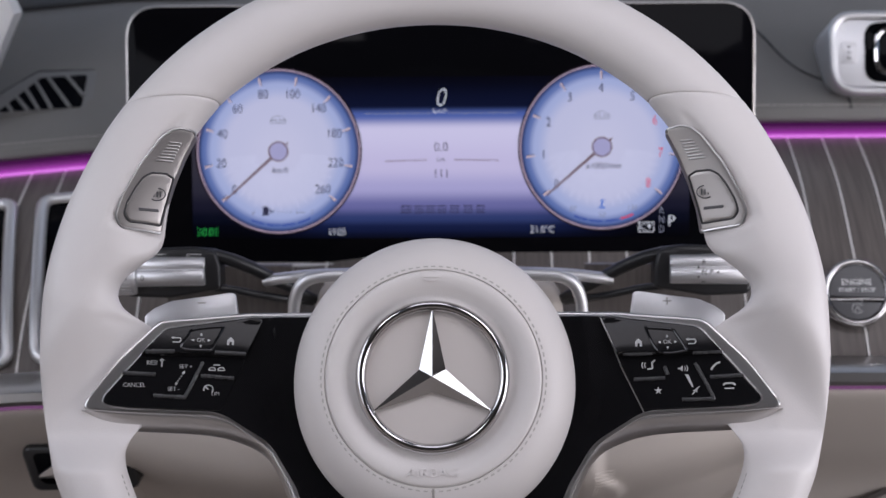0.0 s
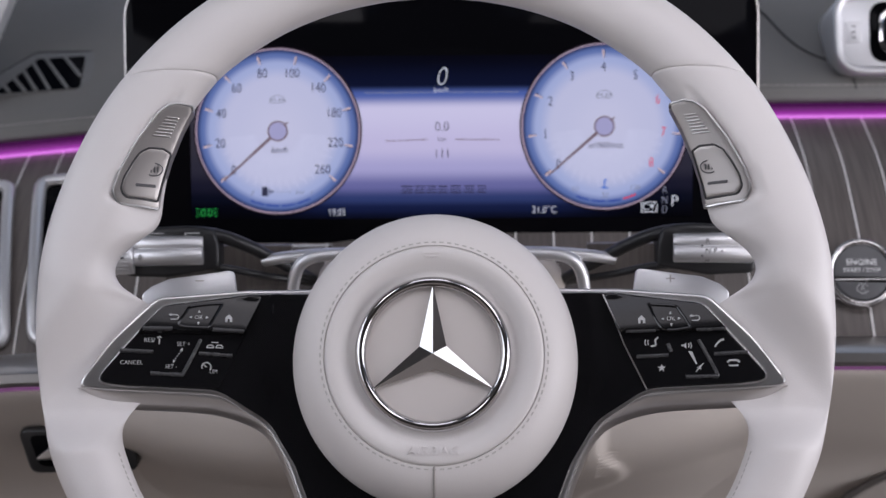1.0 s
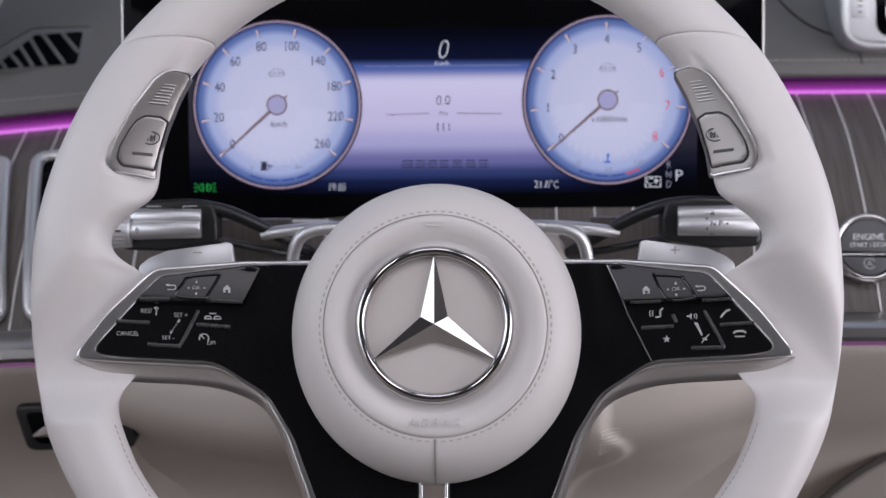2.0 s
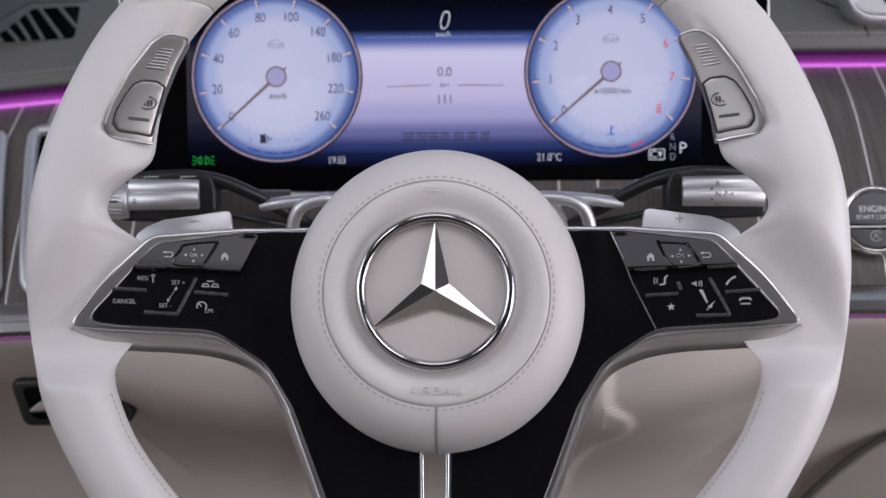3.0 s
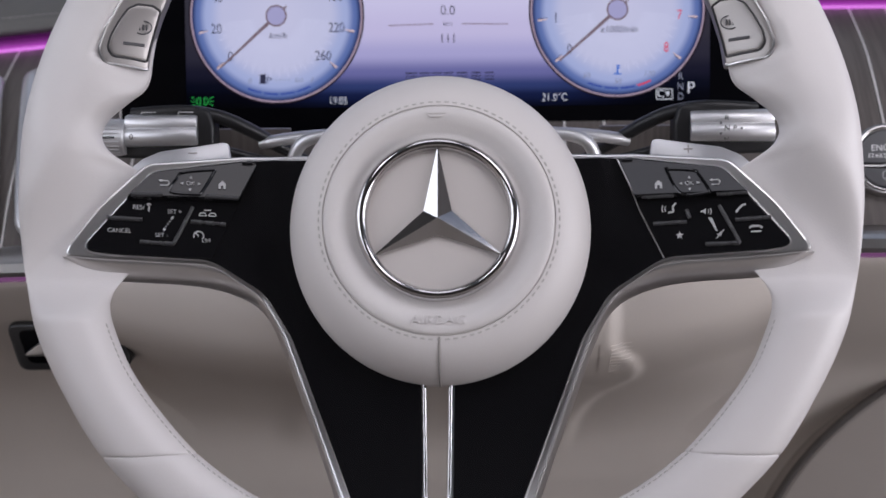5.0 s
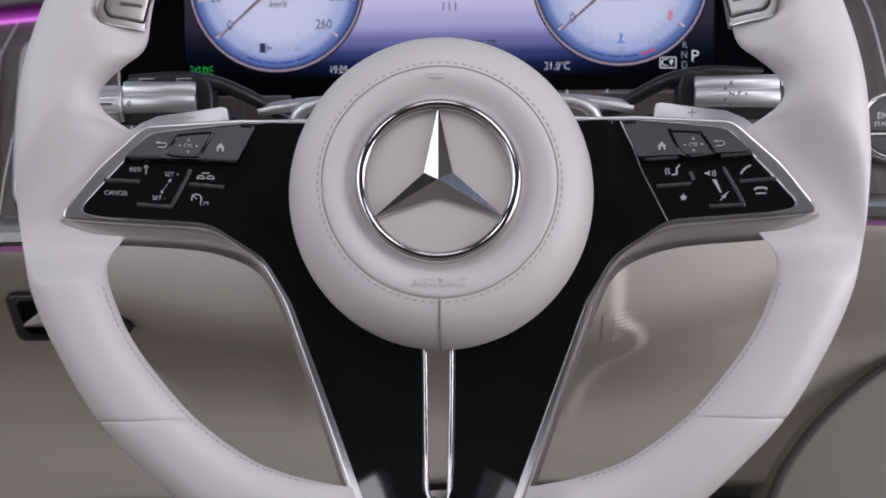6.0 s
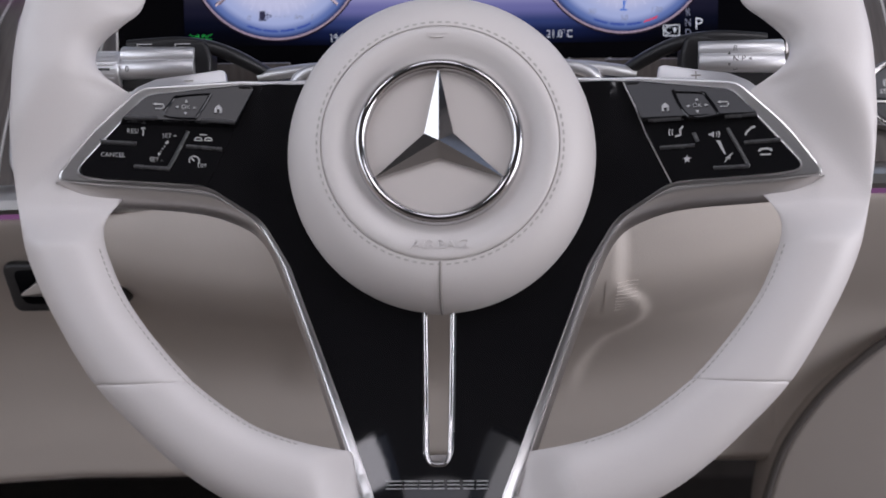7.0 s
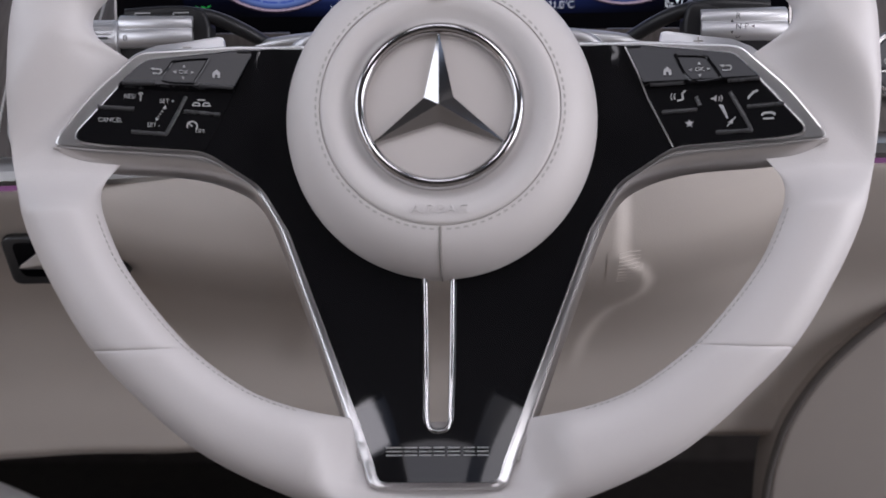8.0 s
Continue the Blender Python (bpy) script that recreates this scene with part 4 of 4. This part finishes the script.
on_pad([(-106.4, 7.8), (-103.2, 7.8)], 0.5, "key_sign", PRINT)
on_pad([(-108.5 + 2.2 * math.cos(radians(a)), -4.2 + 2.2 * math.sin(radians(a))) for a in range(-40, 225, 30)], 0.55, "key_sign", PRINT)
on_pad([(-108.5, -4.2), (-110.4, -2.4)], 0.55, "key_sign", PRINT)
part("pad_line", tube([(x / 1000, y / 1000, pad_dish(x / 1000, y / 1000) + 0.0019) for x, y in ((83.0, 30.8), (88, 18), (92.5, 6.5), (102.8, -15.6))], 0.00035, 6), SILVER, wheel, "fine silver line beside the keys")

# ---- column and stalks ----
column = thing("steering_column", WHEEL, "steering column with a beige leather shroud under the wheel", "steering column")
part("column_tube", lathe([(0.043, -0.073), (0.045, -0.10), (0.045, -0.20), (0.045, -0.50), (0.0, -0.50)], 48, 0, -0.005), SOFTBLACK, column)


def cushion(cx, cy, cz, ax, ay, az, power=5.0, nu=48, nv=24):
    """A soft block with well rounded edges."""
    rows = []
    for i in range(nv + 1):
        b = -math.pi / 2 + math.pi * i / nv
        row = []
        for j in range(nu):
            a = 2 * math.pi * j / nu
            p = Vector((math.cos(b) * math.cos(a), math.cos(b) * math.sin(a), math.sin(b)))
            k = (abs(p.x) ** power + abs(p.y) ** power + abs(p.z) ** power) ** (-1 / power)
            row.append((cx + ax * p.x * k, cy + ay * p.y * k, cz + az * p.z * k))
        rows.append(row)
    bm = surface(rows, closed_v=True)
    bmesh.ops.remove_doubles(bm, verts=bm.verts, dist=1e-6)
    return bm


INV = WHEEL.inverted()
shroud = part("shroud", cushion(0.002, 0.345, 0.650, 0.080, 0.100, 0.098, 3.4), BEIGE, column, "rounded beige leather shroud")
shroud.matrix_parent_inverse = INV
saddle = part("silver_saddle", tube(spline([(-0.100, 0.170, 0.7570), (-0.085, 0.166, 0.7600), (-0.060, 0.165, 0.7620), (0.0, 0.165, 0.7625), (0.060, 0.165, 0.7620), (0.085, 0.166, 0.7600), (0.100, 0.170, 0.7570)], 5), 0.0042, 14, flat=0.8), BARREL, column, "satin silver rim over the column")
saddle.matrix_parent_inverse = INV
inside = part("column_cover", cushion(0.0, 0.198, 0.722, 0.074, 0.030, 0.036, 4.0), BEIGE, column, "beige leather cover behind the wheel")
inside.matrix_parent_inverse = INV
for s in (-1, 1):
    hoop = part("saddle_hoop", tube(spline([(s * 0.0835, 0.161, 0.735), (s * 0.0815, 0.160, 0.750), (s * 0.0765, 0.159, 0.7585), (s * 0.066, 0.158, 0.7625), (s * 0.045, 0.158, 0.7630)], 6), 0.0036, 10), BARREL, column, "curved silver hoop")
    hoop.matrix_parent_inverse = INV
    gap = part("saddle_panel", box(min(s * 0.086, s * 0.16), max(s * 0.086, s * 0.16), 0.185, 0.19, 0.70, 0.7625), WOOD, column)
    gap.matrix_parent_inverse = INV


def stalk(s, label):
    ob = thing("column_stalk", pose(s * 0.131, 0.148, 0.767, 82, 0, 0), label, "stalk", "stalks on the steering column")
    end = 38.5 if s < 0 else 44.0
    part("stalk_body", plate(rounded([(s * -8.5, -9.5, 3), (s * 20, -14.5, 6), (s * 46, -13.5, 5), (s * 46, -3, 5), (s * 34, 12.5, 6), (s * -6, 12.5, 5), (s * -8.5, 3, 3)]), -0.001, 0.018, 0.004, segments=4), BLACK, ob)
    part("barrel", tube([(s * 0.0, -0.0018, 0.0), (s * 0.0008, -0.0018, 0.0), (s * (end - 1) / 1000, -0.0022, 0.0), (s * end / 1000, -0.0022, 0.0)], [0.0048, 0.0054, 0.0056, 0.0050], 28), BARREL, ob, "satin silver barrel")
    part("barrel_crown", tube([(s * 0.0, 0.0042, -0.0015), (s * 0.0008, 0.0042, -0.0015), (s * (end - 1) / 1000, 0.0046, -0.0015), (s * end / 1000, 0.0046, -0.0015)], [0.0042, 0.0048, 0.0050, 0.0044], 28), BARREL, ob, "bright satin upper barrel edge")
    part("upper_arm", tube(spline([(s * 0.036, 0.0102, -0.004), (s * 0.010, 0.0112, -0.004), (s * -0.009, 0.0082, -0.008), (s * -0.024, 0.0015, -0.016), (s * -0.040, -0.0085, -0.028), (s * -0.060, -0.0210, -0.045)], 7), [0.0028 + 0.0010 * math.sin(math.pi * k / 35) for k in range(36)], 12), BLACK, ob, "curved black arm")
    part("lower_arm", tube(spline([(s * 0.004, -0.0085, -0.006), (s * -0.014, -0.0105, -0.010), (s * -0.030, -0.0150, -0.020), (s * -0.056, -0.0215, -0.043)], 6), 0.0022, 10), BLACK, ob, "slim black arm")
    return ob


left = stalk(-1, "black and silver column stalk with a ribbed end knob")
part("end_knob", tube([(-0.0385, -0.0026, -0.002), (-0.0392, -0.0026, -0.002), (-0.053, -0.0026, -0.002), (-0.054, -0.0026, -0.002)], [0.0090, 0.0096, 0.0096, 0.0088], 40), BARREL, left, "silver end knob")
for i in range(26):
    a = 2 * math.pi * i / 26
    part("knob_rib", tube([(-0.0412, -0.0026 + 0.0096 * math.sin(a), -0.002 + 0.0096 * math.cos(a)), (-0.0525, -0.0026 + 0.0096 * math.sin(a), -0.002 + 0.0096 * math.cos(a))], 0.00045, 5), BARREL, left)
part("knob_mark", box(-0.0510, -0.0430, -0.0030, -0.0018, 0.0070, 0.0082), DARKPRINT, left)
lettering("stalk_figure", "0", 0.0045, (-0.0345, -0.0024, 0.0058), DARKPRINT, left)
for x in (-0.026, -0.006):
    part("stalk_sign", joined([bar(x - 0.004, 0.0106, x + 0.004, 0.0106, 0.0006, 0.0002, 0.0003), bar(x - 0.003, 0.0088, x + 0.001, 0.0088, 0.0006, 0.0002, 0.0003), bar(x - 0.004, 0.0106, x - 0.004, 0.0088, 0.0006, 0.0002, 0.0003)]), PRINT, left)
right = stalk(1, "black and silver gear selector stalk with dark letters")
for words, x, y in (("R", 0.0185, 0.0050), ("N", 0.0185, -0.0004), ("D", 0.0185, -0.0050), ("P", 0.0225, -0.0004)):
    lettering("gear_letter", words, 0.0042, (x, y, 0.0054 if abs(y) < 0.002 else 0.0042), DARKPRINT, right, slant=0.1)
for x, y, a in ((0.0153, 0.0024, 90), (0.0153, -0.0032, 270), (0.0262, -0.0004, 180)):
    part("gear_arrow", plate([(x + 0.0010 * math.cos(radians(a + k)), y + 0.0010 * math.sin(radians(a + k))) for k in (0, 125, 235)], 0.0056, 0.0003, 0), DARKPRINT, right)

# ---- things on the dashboard ----


def pad_y(z, x):
    """Depth at which the upper pad has the height z."""
    zs = [p[1] + drop(x) for p in TOP[12:]]
    return float(np.interp(z, zs, [p[0] for p in TOP[12:]]))


start = thing("start_button", pose(0.2515, 0.2135, 0.7375, 66, 0, 0), "round dark grey engine start button in a chrome ring", "button")
part("bezel", lathe([(0.0165, 0.001), (0.0172, 0.0035), (0.0190, 0.0042), (0.0205, 0.0030), (0.0212, -0.004), (0.0212, -0.016), (0.0, -0.016)], 64), CHROME, start, "polished chrome bezel", 60)
DISK = [(0.0166 * math.cos(radians(a)), 0.0166 * math.sin(radians(a))) for a in range(-12, 193, 5)]
part("upper_key", plate(DISK, 0.0034, 0.004, 0.0005), KEYGREY, start, "dark grey start key")
DISK = [(0.0166 * math.cos(radians(a)), 0.0166 * math.sin(radians(a))) for a in range(198, 343, 5)]
part("lower_key", plate(DISK, 0.0030, 0.004, 0.0005), KEYGREY, start, "dark grey lower key")
part("key_line", bar(-0.0160, -0.0043, 0.0160, -0.0043, 0.0008, 0.0034, 0.001), SILVER, start)
lettering("start_word", "ENGINE", 0.0052, (0.0, 0.0060, 0.0036), LIGHTPRINT, start, thin=0.0)
lettering("start_word", "START / STOP", 0.0036, (0.0, 0.0012, 0.0036), LIGHTPRINT, start, thin=0.0)
lettering("start_sign", "A", 0.0046, (0.0, -0.0098, 0.0032), PRINT, start)
part("sign_arc", joined([bar(0.0034 * math.cos(radians(a)), -0.0098 + 0.0030 * math.sin(radians(a)), 0.0034 * math.cos(radians(a + 30)), -0.0098 + 0.0030 * math.sin(radians(a + 30)), 0.0005, 0.0032) for a in range(30, 320, 30)]), PRINT, start)

WOODLINE = fine([(0.352, 0.8122), (0.335, 0.806), (0.296, 0.789), (0.255, 0.760), (0.226, 0.735), (0.206, 0.712), (0.197, 0.7028)], 3)
WOODRUN = [sum(math.dist(WOODLINE[k], WOODLINE[k + 1]) for k in range(n)) for n in range(len(WOODLINE))]


def air_outlet(top_x, low_x, width):
    """A tall outlet that follows the curve of the wood; given by one long edge, at its upper and lower end, and its width."""
    head, foot = float(np.interp(-0.7976, [-p[1] for p in WOODLINE], WOODRUN)), float(np.interp(-0.7158, [-p[1] for p in WOODLINE], WOODRUN))
    run = foot - head

    def at(u, v, off):
        x = low_x + (top_x - low_x) * v / run + u
        r = foot - v
        y, z = (float(np.interp(r, WOODRUN, [p[k] for p in WOODLINE])) for k in (0, 1))
        return (x, y - off * 0.7, z + off * 0.7 + drop(x))

    base = Vector(at(width / 2, run / 2, 0.0))
    ob = thing("air_outlet", Matrix.Translation(base), "upright air outlet with a silver frame and black opening", "air outlet", "air outlets beside the steering wheel")
    edge = rounded([(0, 0, 9), (width * 1000, 0, 9), (width * 1000, run * 1000, 9), (0, run * 1000, 9)], 6)
    dense = []
    for (x0, y0), (x1, y1) in zip(edge, edge[1:] + edge[:1]):
        n = max(1, int(math.dist((x0, y0), (x1, y1)) / 0.004))
        dense += [(x0 + (x1 - x0) * k / n, y0 + (y1 - y0) * k / n) for k in range(n)]
    part("frame", tube([Vector(at(u, v, 0.0030)) - base for u, v in dense], 0.0038, 12, closed=True), BARREL, ob, "satin silver frame", 60)
    part("inner_lip", tube([Vector(at(width / 2 + (u - width / 2) * 0.80, run / 2 + (v - run / 2) * 0.945, 0.0026)) - base for u, v in dense], 0.0014, 8, closed=True), PEWTER, ob, "thin inner lip", 60)
    part("inner_box", surface([[Vector(at(0.001 + (width - 0.002) * i / 4, 0.002 + (run - 0.004) * j / 30, 0.0014)) - base for j in range(31)] for i in range(5)]), GLASSBLACK, ob, "black opening")
    return ob


air_outlet(-0.2655, -0.2475, 0.034)
air_outlet(-0.3195, -0.2985, 0.034)

vent = part("side_vent", plate(rounded([(-52, -31, 3), (35, -21.5, 7), (33, 16.5, 6), (-9.5, 15.5, 6), (-52, -27, 3)]), 0.0014, 0.004, 0.0010, segments=3), SLATGREY, dashboard, "side window vent with slanted slats")
vent.matrix_world = pose(-0.2805, 0.3985, 0.8450, 36, 0, 0)
part("vent_groove", tube([(x, y, 0.0002) for x, y in rounded([(-52.5, -27, 3), (-9.8, 16.5, 6), (34, 17.5, 6), (36, -22.5, 7)])], 0.0008, 6), SOFTBLACK, vent)
part("vent_opening", plate(rounded([(-31, -27.5, 1), (27.5, -22, 3), (26.5, 11.3, 3), (-6.5, 8.0, 2)]), 0.0018, 0.002, 0), GLASSBLACK, vent)
for x0, y0, x1, y1 in ((-25.5, -19.8, -20.4, -26.7), (-20.3, -11.8, -9.5, -26.0), (-14.6, -4.6, -2.0, -25.2), (-9.0, 3.2, 6.9, -24.2), (-1.5, 8.4, 19.5, -23.0), (11.9, 9.6, 27.2, -11.5)):
    part("slat", bar(x0 / 1000, y0 / 1000, x1 / 1000, y1 / 1000, 0.0024, 0.0030, 0.0014), SLATGREY, vent)

unit = thing("centre_air_vent", pose(0.3037, 0.358, 0.8691, 72, 0, 0), "silver framed round-cornered air vent with a small button", "air vent")
OVAL = rounded([(-42, -28.5, 18), (60, -28.5, 18), (60, 26.5, 18), (-43, 26.5, 16)], 8)
part("frame", plate(OVAL, 0.002, 0.045, 0.001, segments=2), BARREL, unit, "satin silver vent frame")
part("outer_rim", tube([(x * 0.955, (y + 0.004) * 0.94 - 0.004, 0.0032) for x, y in OVAL], 0.0030, 12, closed=True, flat=1.0), BARREL, unit, "bright satin outer rim", 60)
part("opening", plate(rounded([(-19, -21, 11), (55, -21, 11), (55, 20, 11), (-19, 20, 11)], 8), 0.0040, 0.004, 0.001), GLASSBLACK, unit)
part("inner_ring", tube([(x, y, 0.0055) for x, y in rounded([(-12, -15, 9), (50, -15, 9), (50, 14, 9), (-12, 14, 9)], 8)], 0.0020, 8, closed=True), CHROME, unit)
part("button", plate(rounded([(-35, -8, 2.2), (-24.2, -8, 2.2), (-24.2, 6.5, 2.2), (-35, 6.5, 2.2)]), 0.0030, 0.002, 0.0005), BARREL, unit, "small silver button")
for y in (-0.0044, -0.0006, 0.0032):
    part("button_mark", bar(-0.0310, y, -0.0282, y, 0.0008, 0.0034, 0.0004), DARKPRINT, unit)
line = [(0.218, 0.884), (0.226, 0.876), (0.236, 0.864), (0.247, 0.855), (0.262, 0.849), (0.276, 0.848)]
part("pad_seam", tube(spline([(x, pad_y(z, x) - 0.0002, z) for x, z in line], 5), 0.0009, 6), SOFTBLACK, dashboard)
part("pad_seam", tube([(0.2755, pad_y(0.846, 0) - 0.0001, 0.846), (0.2758, pad_y(0.840, 0) - 0.0001, 0.840), (0.2765, pad_y(0.832, 0) - 0.0001, 0.832)], 0.0008, 6), SOFTBLACK, dashboard)

switch = thing("parking_brake_switch", pose(-0.2170, 0.186, 0.6390, 92, 0, 0), "black parking brake switch with a silver lever", "switch")
part("surround", plate(rounded([(-30, -16, 7), (37, -15, 8), (29, 13, 8), (-37, 13, 6)], 8), 0.003, 0.04, 0.0025, segments=3), BLACK, switch, "black rounded surround")
part("recess", plate(rounded([(-24, -11, 6), (31, -10.5, 6), (24, 9, 6), (-30, 9, 4)], 8), 0.0034, 0.002, 0.0004), GLASSBLACK, switch)
part("lever", plate(rounded([(-27, -5.5, 1.5), (25, -5.5, 1.5), (20, 3, 3), (4, 6.5, 5), (-13, 4.8, 5)]), 0.0070, 0.005, 0.0016, segments=3), SILVER, switch, "satin silver lever")

patch = [[(x / 1000, bolster_y(x / 1000, z / 1000) - 0.0003, z / 1000) for z in range(626, 651, 2)] for x in range(84, 106, 2)]
hatch = part("ribbed_hatch", surface(patch), BEIGE, dashboard, "small ribbed beige hatch")
for i in range(9):
    z = 0.628 + 0.0025 * i
    part("rib", tube([(x / 1000, bolster_y(x / 1000, z) - 0.0007, z + (x - 86) * 0.00005) for x in range(90, 105, 3)], 0.0003, 6), BEIGE, hatch)

EDGE = [(p.x, p.y) for p in spline([(0.300, 0.606, 0), (0.262, 0.586, 0), (0.228, 0.556, 0), (0.205, 0.524, 0), (0.1945, 0.497, 0), (0.189, 0.465, 0), (0.188, 0.40, 0), (0.188, 0.30, 0)], 7)]
console = part("centre_console", plate([(x + 0.002, y) for x, y in EDGE] + [(0.46, 0.30), (0.46, 0.606)], 0.0, 0.05, 0.005, segments=4), CONSOLE, None)
console.matrix_world = pose(0, 0.248, 0.0, 90, 0, 0)
tagged(console, "brown grey leather side of the centre console with dark piping", "console")
part("piping", tube([(x + 0.001, y, -0.0005) for x, y in EDGE], 0.0025, 8), PIPING, console, "dark brown piping")
footwell = part("footwell_panel", plate(rounded([(-600, 200, 0), (-180, 200, 0), (-195, 360, 20), (-270, 400, 40), (-345, 436, 40), (-600, 540, 0)]), 0.0, 0.02, 0.006), DOORWHITE, None)
footwell.matrix_world = pose(0, 0.355, 0, 90, 0, 0)
tagged(footwell, "pale beige footwell side panel below the dashboard", "panel")

# ---- striped wood ----
STEP = 0.0235
for k in range(-32, 24):
    x0 = 0.234 + STEP * k
    if x0 < -0.6:
        continue
    xs = [x0 + 0.0006, x0 + 0.0012, x0 + STEP / 2, x0 + STEP - 0.0012, x0 + STEP - 0.0006]
    rows = []
    for i, x in enumerate(xs):
        dip = 0.0006 if i in (0, 4) else 0.0
        rows.append([(x, y + dip, z + drop(x) - dip) for y, z in WOODLINE])
    part("plank", surface(rows), WOOD, dashboard)
    rows = [[(x, y + o, z + drop(x) - o) for y, z in WOODLINE] for x, o in ((x0 - 0.0009, 0.0009), (x0 - 0.0006, -0.0001), (x0 + 0.0006, -0.0001), (x0 + 0.0009, 0.0009))]
    part("inlay", surface(rows), INLAY, dashboard, "thin pale metal inlay line")
